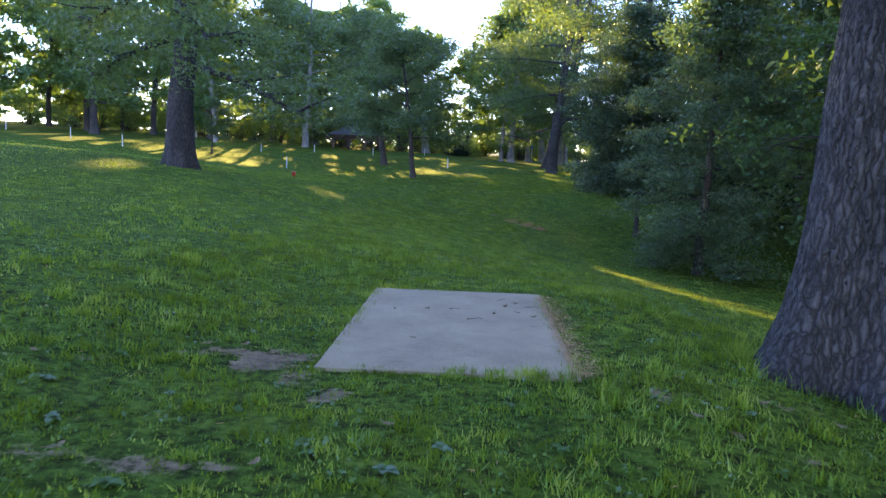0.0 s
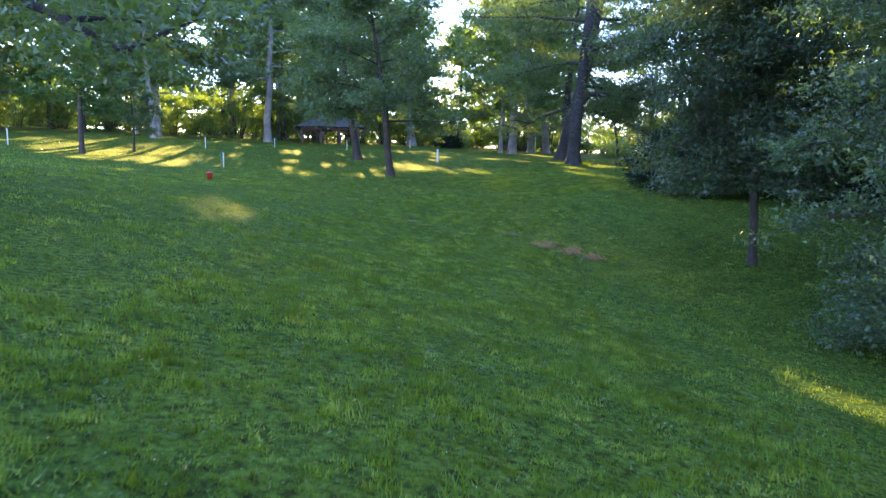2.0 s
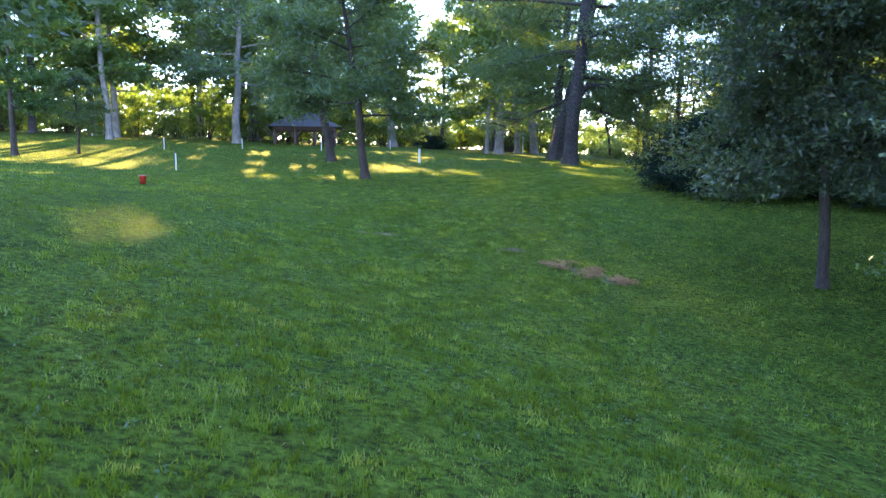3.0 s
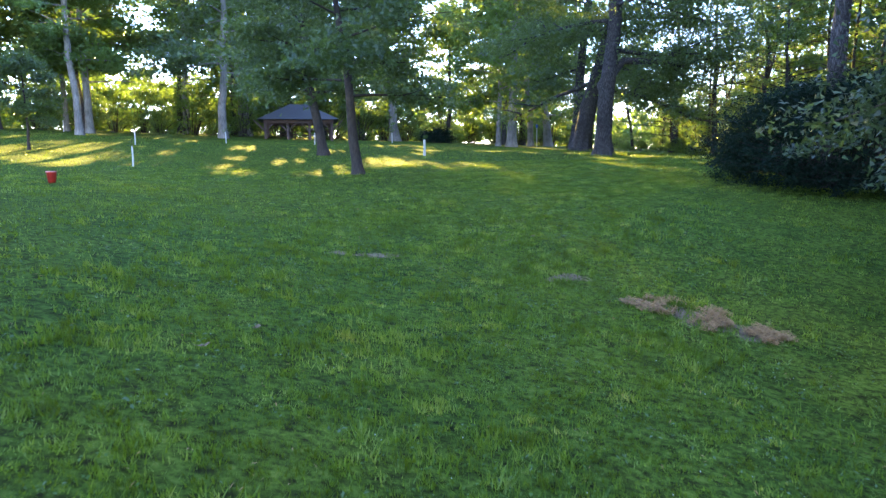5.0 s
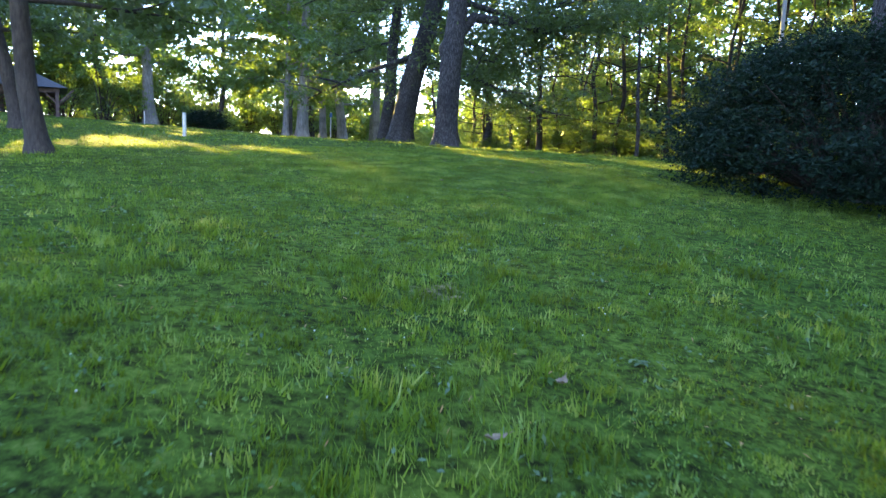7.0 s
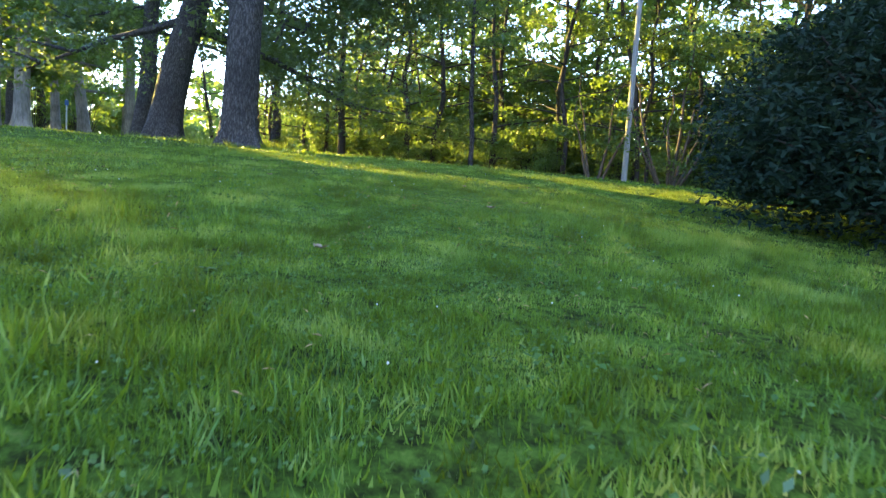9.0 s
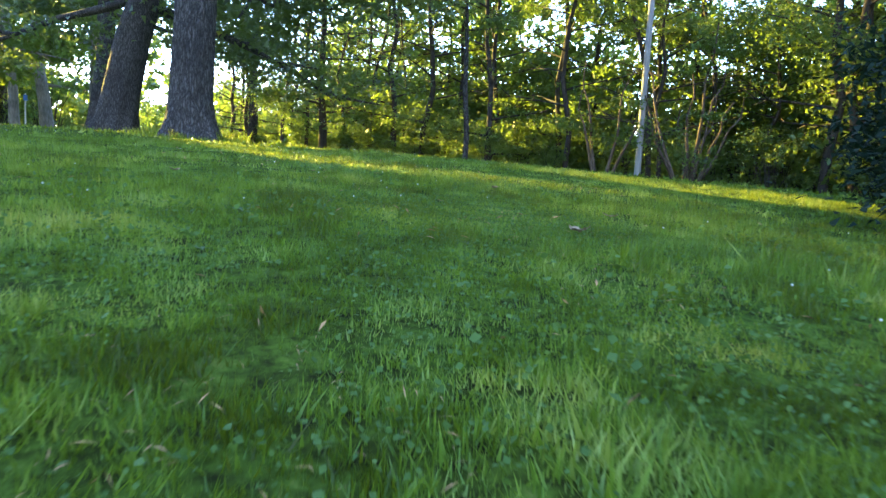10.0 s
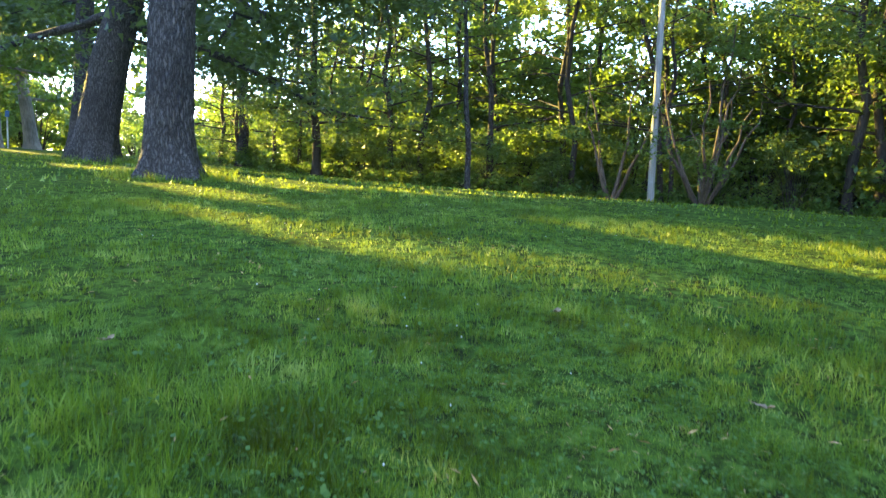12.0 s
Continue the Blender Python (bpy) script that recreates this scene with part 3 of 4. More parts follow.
# ---------------------------------------------------------------- tee pad
def tee_pad():
    bm = bmesh.new()
    box(bm, (PAD_W, PAD_L, 0.16), pose(0, 0, -0.070, 0, 0, 0), 0.012)
    bmesh.ops.subdivide_edges(bm, edges=[e for e in bm.edges if e.calc_length() > 0.5], cuts=12, use_grid_fill=True)
    for v in bm.verts:
        v.co += Vector((noise.noise(v.co * 3), noise.noise(v.co * 3 + Vector((7, 0, 0))), 0)) * 0.012
        v.co.z += 0.004 * noise.noise(v.co * 1.7)
    ob = new("tee_pad", bm_mesh("tee_pad", bm, CONCRETE))
    ob.location, ob.rotation_euler = (PAD_X, PAD_Y, 0.0), (0, 0, PAD_TURN)
    tagged(ob, "weathered grey concrete tee pad set in the lawn", "tee pad")


tee_pad()

# ---------------------------------------------------------------- trees of the lawn
tree(11, 4.27, 7.55, 19, 0.54, 6.2, 8.2, 36000, 0.24, BARK_OAK_SHADED, LEAF_OAK, "old oak with deeply furrowed bark beside the tee pad", "oak_tree", (0.02, 0.0), sides=200, flare=1.8, bark_cut=(160, 3.6, 0.075, 0.040))
tree(12, -8.9, 29.6, 20, 0.50, 3.8, 6.4, 68000, 0.155, BARK_OAK_SHADED, LEAF_OAK, "tall oak with a thick straight trunk on the open lawn", "oak_tree", (0.01, 0.0), limbs=22, droop=0.4, sides=80, flare=1.35, spread=1.7, fine=True, bark_cut=(90, 7.0, 0.07, 0.022))
tree(13, -0.15, 50.6, 10.0, 0.19, 2.6, 3.9, 36000, 0.175, BARK_DARK, LEAF_OAK, "small leaning oak with a slender dark trunk on the lawn", "oak_tree", (-0.15, 0.0), limbs=18, sides=12, spread=1.2, droop=0.15)
tree(14, -3.05, 65.6, 13.0, 0.28, 3.0, 4.6, 26000, 0.22, BARK_DARK, LEAF_OAK, "young oak with a dark trunk on the lawn", "oak_tree", (-0.13, 0.0), limbs=18, sides=12, spread=1.4, droop=0.15)
tree(15, 10.8, 57.9, 21, 0.365, 4.6, 7.8, 70000, 0.155, BARK_OAK, LEAF_OAK, "old oak with furrowed grey bark and a heavy low bough", "oak_tree", (0.11, 0.02), sway=10.0, fine=True, high=9.5, limbs=18, sides=120, flare=1.55, droop=0.25, spread=1.8, bark_cut=(110, 5.0, 0.08, 0.034), burl=(2.8, 3.25, 0.14),
     bough=[(0.25, 0, 3.6), (0.9, 0.0, 4.35), (2.2, -0.1, 4.3), (3.6, -0.2, 4.1), (5.2, -0.4, 4.5)])
tree(16, 12.0, 66.9, 22, 0.50, 3.2, 8.2, 60000, 0.19, BARK_OAK, LEAF_OAK, "old oak with a leaning dark trunk", "oak_tree", (0.18, 0.0), fine=True, high=12.0, limbs=22, sides=90, flare=1.45, droop=0.42, spread=1.9, bark_cut=(90, 6.0, 0.10, 0.045))
tree(17, 13.35, 74.0, 21, 0.36, 4.5, 7.0, 30000, 0.24, BARK_OAK, LEAF_OAK, "tall oak with a straight grey trunk", "oak_tree", (0.13, 0.0), droop=0.3, spread=1.7, sides=16, flare=1.35)
tree(18, -13.6, 85.4, 20, 0.36, 5.0, 8.0, 22000, 0.38, BARK_PALE, LEAF_OAK, "tall pale-barked tree beside the picnic shelter", "tree", (0.0, 0.0), limbs=20, droop=0.25, spread=2.0)
tree(19, -18.6, 57.3, 9.0, 0.16, 2.2, 2.8, 11000, 0.22, BARK_DARK, LEAF_BRIGHT, "slender young tree on the sunny lawn", "tree")
tree(20, -17.6, 62.4, 4.6, 0.08, 1.4, 1.8, 6000, 0.18, BARK_DARK, LEAF_OAK, "small young tree with a rounded crown", "tree", droop=0.2)
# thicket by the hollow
# this crown's shade comes from its darkened leaf colour
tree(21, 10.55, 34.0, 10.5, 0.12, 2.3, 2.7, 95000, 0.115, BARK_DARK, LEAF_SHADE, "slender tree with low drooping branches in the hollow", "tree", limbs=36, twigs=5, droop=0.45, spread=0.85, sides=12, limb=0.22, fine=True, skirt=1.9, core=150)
tree(22, 10.6, 26.6, 11.0, 0.17, 0.3, 2.5, 110000, 0.090, BARK_DARK, LEAF_THICKET, "leafy tree with foliage down to the grass", "tree", limbs=40, twigs=5, droop=0.4, spread=0.75, fine=True, limb=0.22, high=7.5)
tree(23, 15.0, 20.5, 14.0, 0.22, 0.6, 4.8, 26000, 0.18, BARK_DARK, LEAF_BRIGHT, "leafy tree at the edge of the hollow", "tree", limbs=28, droop=0.35)
tree(24, 17.0, 29.5, 15.0, 0.25, 0.8, 5.2, 20000, 0.30, BARK_DARK, LEAF_OAK, "dense tree in the hollow", "tree", limbs=26, droop=0.2)
tree(25, 13.3, 44.3, 16.0, 0.27, 7.6, 5.4, 40000, 0.15, BARK_OAK, LEAF_OAK, "tall tree with a grey trunk beside the big shrub", "tree", limbs=20, droop=0.1, fine=True, high=11.0)


# trees added behind the thicket to keep open sky light off it
for i, (x, y) in enumerate([(17.5, 12.5), (21.5, 17.0), (22.5, 24.5), (21.5, 35.5), (23.5, 31.0), (25.0, 37.0), (20.5, 38.5)]):
    tree(60 + i, x, y, 15 + (i % 3) * 1.5, 0.2, 1.5 + (i % 2), 4.6, 15000, 0.27, BARK_DARK, LEAF_OAK, "dense woodland tree added to shade the hollow", "tree", group="trees of the hollow",
         limbs=20, spread=1.5, droop=0.2)


def shrub(seed, x, y, rx, ry, h, count, leaf, label, name="shrub"):
    rng = np.random.default_rng(seed)
    base = top(name, x, y)
    n = 420
    a, k = rng.uniform(0, 2 * math.pi, n), rng.uniform(0.02, 1.0, n)
    rad = rng.uniform(0.72, 1.0, n) * np.sqrt(1 - (k * 0.97) ** 2) ** 0.8 * (0.80 + 0.20 * np.minimum(1, k / 0.2))
    ends = np.stack([np.cos(a) * rx * rad, np.sin(a) * ry * rad, 0.1 + k * (h - 0.4)], 1)
    ends[:, 2] += (land(ends[:, 0] + x, ends[:, 1] + y) - base.location.z) * (1 - k)
    stems = []
    for e in ends[::3]:
        foot = np.array([e[0] * 0.25, e[1] * 0.25, -0.1 + float(land(x + e[0] * 0.25, y + e[1] * 0.25)) - base.location.z])
        stems.append(tube(np.stack([foot, (foot + e) / 2 + np.array([0, 0, 0.25]), e]), [0.035, 0.025, 0.01], 5))
    v, f = joined(stems)
    part("branching", mesh_from("branching", v, f, BARK_DARK, True), base)
    pts = foliage(rng, ends, count, 0.62, 0.55, 9)
    ok = pts[:, 2] + base.location.z > land(pts[:, 0] + x, pts[:, 1] + y) + 0.03
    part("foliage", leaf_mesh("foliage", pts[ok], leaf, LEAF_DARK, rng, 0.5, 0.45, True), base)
    return tagged(base, label, "shrub")


shrub(31, 13.95, 44.7, 3.7, 2.9, 3.1, 120000, 0.085, "big dense dark green shrub on the lawn edge")
shrub(33, 4.9, 97.0, 1.6, 1.3, 1.6, 7000, 0.17, "low dark bush under the far trees")
shrub(32, 18.6, 41.8, 3.2, 3.0, 3.0, 14000, 0.22, "dense dark shrub at the wood's edge")

# ---------------------------------------------------------------- woods
def woodland(places, seed, leaves, leaf, tall):
    for i, (x, y) in enumerate(places):
        north = 0.62 if y > 84 else 1.0
        tree(seed + i, x, y, (tall + 1.3 * (i * 5 % 6)) * north, 0.09 + 0.015 * (i * 7 % 6), 0.9 + 0.7 * (i % 3), 3.2, int(leaves * north), leaf, BARK_DARK, LEAF_WOOD,
             "woodland tree with a thin crooked trunk and leafy limbs", "woodland_tree", ((i * 3 % 5 - 2) * 0.03, (i * 7 % 5 - 2) * 0.03), group="trees of the wood",
             limbs=20, up=0.7, droop=0.15, spread=1.05, crook=0.03, sides=7, high=9.0 if y < 84 else None, fine=True)


def wood(places, kinds, seed, low=0.85):
    rng = np.random.default_rng(seed)
    for x, y in places:
        src = kinds[int(rng.integers(len(kinds)))]
        s = rng.uniform(low, low * 1.4)
        copy_thing(src, pose(x, y, float(land(x, y)) - 0.1, 0, 0, rng.uniform(0, 360)) @ Matrix.Diagonal((s, s, s * rng.uniform(0.9, 1.15), 1)))


rng_w = np.random.default_rng(5)
edge = [(29.5, 40), (29.5, 46), (29.0, 52), (28.2, 58), (27.0, 64), (26.0, 70), (25.2, 76), (25.0, 82), (24.0, 88), (22.0, 95)]


def along(dx, jit, steps):
    out = []
    for (ax, ay), (bx, by) in zip(edge, edge[1:]):
        for s in steps:
            out.append((ax * (1 - s) + bx * s + dx + rng_w.normal(0, jit * 0.6), ay * (1 - s) + by * s + rng_w.normal(0, jit)))
    return out


woodland(along(0.8, 0.8, (0.0, 0.5)), 1000, 34000, 0.125, 12)
woodland(along(4.6, 1.3, (0.0, 0.5)), 1100, 12500, 0.22, 14)
woodland(along(9.5, 2.0, (0.0,)), 1200, 3600, 0.34, 14)
woodland(along(14.0, 2.0, (0.0, 0.5)), 1400, 2000, 0.45, 15)
woodland([(30.5, 37), (31.0, 42.5), (31.5, 48.0), (32.0, 54.0), (34.5, 45.0), (35.0, 51.0)], 1300, 22000, 0.15, 14)


tree(1501, 24.0, 75.2, 13.0, 0.22, 2.0, 4.4, 34000, 0.13, BARK_DARK, LEAF_WOOD, "spreading tree with level limbs at the wood's edge", "tree", limbs=20, twigs=5, up=0.25, spread=0.95, sides=9, fine=True, high=9.0)
tree(1502, 22.8, 63.5, 12.0, 0.105, 5.0, 2.4, 12000, 0.13, BARK_OAK, LEAF_WOOD, "slim grey-barked tree in front of the wood", "tree", limbs=14, spread=0.8, sides=10, fine=True, high=9.0, flare=1.2)


tree(1503, 24.4, 84.0, 15.0, 0.30, 5.0, 5.0, 15000, 0.2, BARK_OAK, LEAF_WOOD, "forked oak with a leaning grey trunk at the wood's edge", "oak_tree", (0.12, 0.0), limbs=12, up=0.9, spread=1.1, crook=0.035, sides=14, limb=0.55)


def many_stemmed(seed, x, y, count):
    """A clump of crooked stems that fan out from one foot."""
    rng = np.random.default_rng(seed)
    base = top("many_stemmed_tree", x, y)
    ends = []
    for i in range(count):
        a, out, h = i * 2.4 + rng.uniform(-0.4, 0.4), rng.uniform(0.9, 2.3), rng.uniform(3.0, 5.5)
        k = np.linspace(0, 1, 7)
        line = np.stack([np.cos(a) * out * k ** 0.8, np.sin(a) * out * k ** 0.8, -0.15 + h * k], 1)
        line[1:] += rng.normal(0, 0.10, (6, 3)) * k[1:, None]
        v, f = tube(line, np.linspace(0.075, 0.018, 7), 8)
        part("stem", mesh_from("stem", v, f, BARK_WARM, True), base)
        ends += [line[-1], line[-2], line[-3] + rng.normal(0, 0.4, 3)]
    pts = foliage(rng, np.array(ends), 9000, 1.1)
    part("foliage", leaf_mesh("foliage", pts[~open_to_sun(pts + np.array(base.location), 0.12)], 0.12, LEAF_WOOD, rng, fine=True), base)
    tagged(base, "many-stemmed small tree with bare brown crooked stems", "tree")


many_stemmed(1510, 27.0, 57.3, 9)
many_stemmed(1511, 26.6, 60.4, 4)


def undergrowth(seed, x, y, r, h, count, leaf, green):
    rng = np.random.default_rng(seed)
    base = top("undergrowth_bush", x, y)
    n = 26
    a, k = rng.uniform(0, 2 * math.pi, n), rng.uniform(0, 1, n)
    rad = r * np.sqrt(rng.uniform(0.1, 1, n)) * np.cos(k * 1.2)
    ends = np.stack([np.cos(a) * rad, np.sin(a) * rad, 0.15 + k * h], 1)
    v, f = joined([tube(np.stack([e * (0.2, 0.2, 0) - (0, 0, 0.2), e * (0.5, 0.5, 0.6), e]), [0.025, 0.018, 0.008], 4) for e in ends])
    part("stem", mesh_from("stem", v, f, BARK_DARK, True), base)
    pts = foliage(rng, ends, count, r * 0.42, 0.7)
    part("foliage", leaf_mesh("foliage", pts[pts[:, 2] > 0], leaf, green, rng), base)
    return tagged(base, "leafy undergrowth bush at the edge of the wood", "bush", "undergrowth of the wood")


TALL = [undergrowth(160 + i, 70 + 6 * i, 190, 1.7, 2.6, 3600, 0.13, LEAF_WOOD) for i in range(2)]
LOW = [undergrowth(140 + i, 40 + 5 * i, 190, 1.5 + 0.3 * i, 1.6 + 0.7 * i, 2600, 0.17, LEAF_WOOD) for i in range(4)]
wood(along(0.2, 0.7, (0.1, 0.45, 0.8)), LOW, 9, 0.45)
wood(along(3.6, 1.2, (0.2, 0.7)), LOW, 10, 0.7)
wood(along(8.0, 1.8, (0.3,)), LOW, 11, 0.9)
wood(along(7.0, 1.2, (0.0, 0.5)), TALL, 31, 1.4)
wood(along(13.0, 1.5, (0.25, 0.75)), TALL, 32, 2.0)
wood([(31.5 + 2.6 * (i % 2), 34.0 + 2.3 * i) for i in range(9)], TALL, 33, 1.3)
wood([(37.5 + 2.0 * (i % 2), 36.0 + 3.2 * i) for i in range(8)], TALL, 34, 2.1)
# far park trees: x, y, radius of the trunk, lean, pale bark
STEMS = [(9.8, 86.6, 0.22, 0.02, True), (10.95, 86.4, 0.42, 0.03, True), (14.2, 95.0, 0.30, -0.02, True), (16.8, 98.9, 0.42, -0.10, True), (6.4, 104.0, 0.28, 0.05, False),
         (0.6, 101.0, 0.52, -0.10, True), (-14.8, 99.0, 0.55, -0.03, True), (-23.4, 83.0, 0.30, 0.0, True), (-24.1, 83.3, 0.36, -0.03, False), (-3.2, 106.0, 0.33, -0.1, False), (-7.5, 108.0, 0.30, -0.15, False)]
FAR_TREES = [(-27.0, 87), (-40, 79), (-34.5, 76), (-20, 97), (-16, 108), (12.8, 104), (18, 92), (-24, 108), (-32, 100), (-1, 114), (-12, 106), (-17, 104), (-19.5, 111), (-8.5, 113), (16, 110), (-45, 95), (-52, 84), (-38, 112), (21, 104),
             (-31, 70), (-44, 70), (-22, 78), (-56, 72), (-37, 58), (-43, 64), (-49, 60), (-30, 82), (-52, 66), (-36, 88), (-10.5, 101)]
for i, (x, y, r, tip, pale) in enumerate(STEMS + [(x, y, 0.22 + (i % 4) * 0.05, 0.0, i % 3 == 0) for i, (x, y) in enumerate(FAR_TREES)]):
    # lower trees where the sky stands open above them
    low = 0.72 if 0.02 < x / y < 0.085 else 1.0
    # trees beyond the shelter get 4 m added to block stray low sun
    far = tree(200 + i, x, y, (17 + (i * 7 % 5) * 1.3) * low + (4 if y > 103 and -20 < x < -6 else 0), r, 2.8 + (i % 3), 5.0 * low, 6000 if x < -33 else 11000, 0.56 if x < -33 else 0.41, BARK_PALE if pale else BARK_OAK, LEAF_WOOD,
         "tall tree at the park's far edge, also added unseen behind the tee", "tree", (tip, 0.0), group="far park trees", limbs=18, spread=1.5, droop=0.15, fine=True)
# unseen copies of the same tree, added behind the tee to cut sky light
wood([(14.5, 4.5), (19.5, -1.5), (11.5, -5.0), (23.5, 7.0), (4.5, -12.0), (-8.0, -13.0)], [far], 21, 0.95)
wood([(x + rng_w.normal(0, 1.5), 104 + 8 * math.sin(x * 0.05) + rng_w.normal(0, 2.5) - max(0, -x - 30) * 0.5) for x in range(-76, 22, 4)], TALL, 12, 1.35)
wood([(1.0 + 3.0 * i, 112 + 2 * (i % 2)) for i in range(10)], TALL, 15, 1.3)
wood([(-44 + 3.3 * i, 95 + 2.5 * math.sin(i * 1.7) - max(0, 8 - i) * 1.6) for i in range(10)], TALL, 14, 1.0)


def edge_herbs():
    """Knee-high herbs in the light along the wood's rim."""
    rng = np.random.default_rng(88)
    n = 420
    y = rng.uniform(42, 86, n)
    x = np.interp(y, [e[1] for e in edge], [e[0] for e in edge]) - 0.4 + rng.normal(0, 0.45, n)
    spots = np.stack([x, y, land(x, y) + rng.uniform(0.05, 0.4, n)], 1)
    pts = foliage(rng, spots, 11000, 0.38, 0.7)
    pts = pts[pts[:, 2] > land(pts[:, 0], pts[:, 1]) + 0.01]
    ob = new("edge_herbs", leaf_mesh("edge_herbs", pts, 0.13, WEED, rng, fine=True))
    tagged(ob, "knee-high leafy herbs along the rim of the wood", "herbs", kind="stuff")


edge_herbs()


def far_belt():
    """The distant rim of the wood, too far to pick apart."""
    rng = np.random.default_rng(77)
    n = 1150
    a = rng.uniform(radians(-70), radians(62), n)
    d = rng.uniform(96, 135, n)
    x, y = np.sin(a) * d, 16 + np.cos(a) * d
    z = rng.uniform(0.3, 1.0, n) ** 1.4 * rng.choice([2.6, 5.0, 11.0, 18.0], n, p=[0.36, 0.30, 0.20, 0.14]) * np.where(a > radians(9), 0.85, np.where((a > radians(1)) & (a < radians(6)), 0.6, 1.0))
    spots = np.stack([x, y, z + land(x, y)], 1)
    pts = foliage(rng, spots, 118000, 2.3, 0.75)
    pts = pts[~open_to_sun(pts, 0.8) & (pts[:, 2] > land(pts[:, 0], pts[:, 1]))]
    ob = new("distant_wood", leaf_mesh("distant_wood", pts, 0.85, LEAF_WOOD, rng))
    tagged(ob, "distant rim of leafy woodland behind the park", "woodland", kind="stuff")


far_belt()


def utility_pole():
    base = top("utility_pole", 25.65, 58.25)
    v, f = tube([(0, 0, -0.3), (0.02, 0, 3), (0.05, 0.0, 7), (0.08, 0, 11)], [0.11, 0.10, 0.09, 0.08], 14)
    part("pole", mesh_from("pole", v, f, GREY_WOOD, True), base)
    tagged(base, "weathered grey wooden utility pole at the wood's edge", "utility pole")


utility_pole()


def shelter():
    base = top("picnic_shelter", -8.3, 92.5, float(land(-8.3, 92.5)) - 0.45, radians(8))
    w, d, eave, ridge = 3.1, 2.8, 2.15, 3.7
    def roof():
        bm = bmesh.new()
        c = [bm.verts.new(p) for p in ((-w - 0.5, -d - 0.5, eave), (w + 0.5, -d - 0.5, eave), (w + 0.5, d + 0.5, eave), (-w - 0.5, d + 0.5, eave), (-w + 2.3, 0, ridge), (w - 2.3, 0, ridge))]
        for q in ((0, 1, 5, 4), (1, 2, 5), (2, 3, 4, 5), (3, 0, 4), (0, 3, 2, 1)):
            bm.faces.new([c[i] for i in q])
        return bm
    part("roof", bm_mesh("roof", roof(), SHINGLE), base)
    for sx in (-1, -0.33, 0.33, 1):
        for sy in (-1, 1):
            bm = bmesh.new()
            box(bm, (0.22, 0.22, eave + 0.2), pose(sx * w * 0.95, sy * d * 0.95, (eave - 0.2) / 2), 0.01)
            part("post", bm_mesh("post", bm, SHELTER_WOOD), base)
            for side in (-1, 1):
                bm = bmesh.new()
                box(bm, (0.11, 0.12, 1.4), pose(sx * w * 0.95 + side * 0.5, sy * d * 0.95, eave - 0.56, 0, side * 45, 0), 0.008)
                part("brace", bm_mesh("brace", bm, SHELTER_WOOD), base)
    for sy in (-1, 1):
        bm = bmesh.new()
        box(bm, (2 * w, 0.14, 0.3), pose(0, sy * d * 0.95, eave - 0.16), 0.01)
        part("beam", bm_mesh("beam", bm, SHELTER_WOOD), base)
    tagged(base, "open timber picnic shelter with dark hipped shingle roof", "picnic shelter")


shelter()


def guard(x, y, h, seed, leafy, r=0.036):
    """A sapling in a white guard tube."""
    rng = np.random.default_rng(seed)
    base = top("sapling", x, y)
    v, f = tube([(0, 0, -0.1), (0.01, 0, h * 0.5), (0, 0.01, h)], [r, r * 0.95, r * 0.95], 12)
    part("guard_tube", mesh_from("guard_tube", v, f, TUBE, True), base, "white plastic guard tube")
    tip = h + (0.9 if leafy else 0.35)
    v, f = tube([(0, 0, 0), (0.02, 0, h), (-0.02, 0.03, tip)], [0.02, 0.016, 0.006], 6)
    part("stem", mesh_from("stem", v, f, BARK_DARK, True), base)
    spots = np.array([(0, 0, h + 0.15), (0.05, 0, tip - 0.1), (-0.15, 0.1, tip - 0.3), (0.2, 0, tip - 0.25)])
    part("leaves", leaf_mesh("leaves", foliage(rng, spots, 260 if leafy else 40, 0.28 if leafy else 0.12), 0.09, LEAF_BRIGHT, rng), base)
    tagged(base, "sapling growing out of a white plastic guard tube", "sapling", "guarded saplings")


for i, (x, y, h, leafy) in enumerate([(-9.9, 55.6, 0.85, False), (2.6, 63.2, 0.85, True), (-34.7, 62.2, 1.0, False), (-27.8, 59.1, 0.95, True), (-23.2, 57.9, 0.95, False),
                                      (-25.9, 84.0, 0.9, True), (-15.3, 70.5, 0.85, False), (-11.0, 75.8, 0.8, False), (-5.0, 77.5, 0.85, False), (0.5, 88, 0.9, True)]):
    guard(x, y, h, 300 + i, leafy, 0.07 if x == 2.6 else 0.036)


def marker_post(x, y):
    base = top("marker_post", x, y)
    v, f = tube([(0, 0, -0.2), (0, 0, 1.0), (0.01, 0, 2.2)], [0.045, 0.045, 0.04], 10)
    part("post", mesh_from("post", v, f, TUBE, True), base)
    bm = bmesh.new()
    box(bm, (0.22, 0.03, 0.34), pose(0, -0.06, 1.95), 0.008)
    part("sign_plate", bm_mesh("sign_plate", bm, BLUE), base, "small plain blue plate")
    tagged(base, "slim pale post with a small blue plate", "post")


marker_post(14.5, 93.4)


def bucket():
    base = top("bucket", -6.92, 42.6)
    v, f = tube([(0, 0, 0.0), (0, 0, 0.005), (0, 0, 0.28)], [0.001, 0.085, 0.115], 20)
    part("pail", mesh_from("pail", v, f, RED, True), base)
    v, f = tube([(0, 0, 0.262), (0, 0, 0.29), (0, 0, 0.292), (0, 0, 0.24)], [0.121, 0.124, 0.108, 0.10], 20)
    part("rim", mesh_from("rim", v, f, RED_RIM, True), base, "paler rolled rim")
    tagged(base, "red plastic pail with paler rim on the grass", "bucket")


bucket()


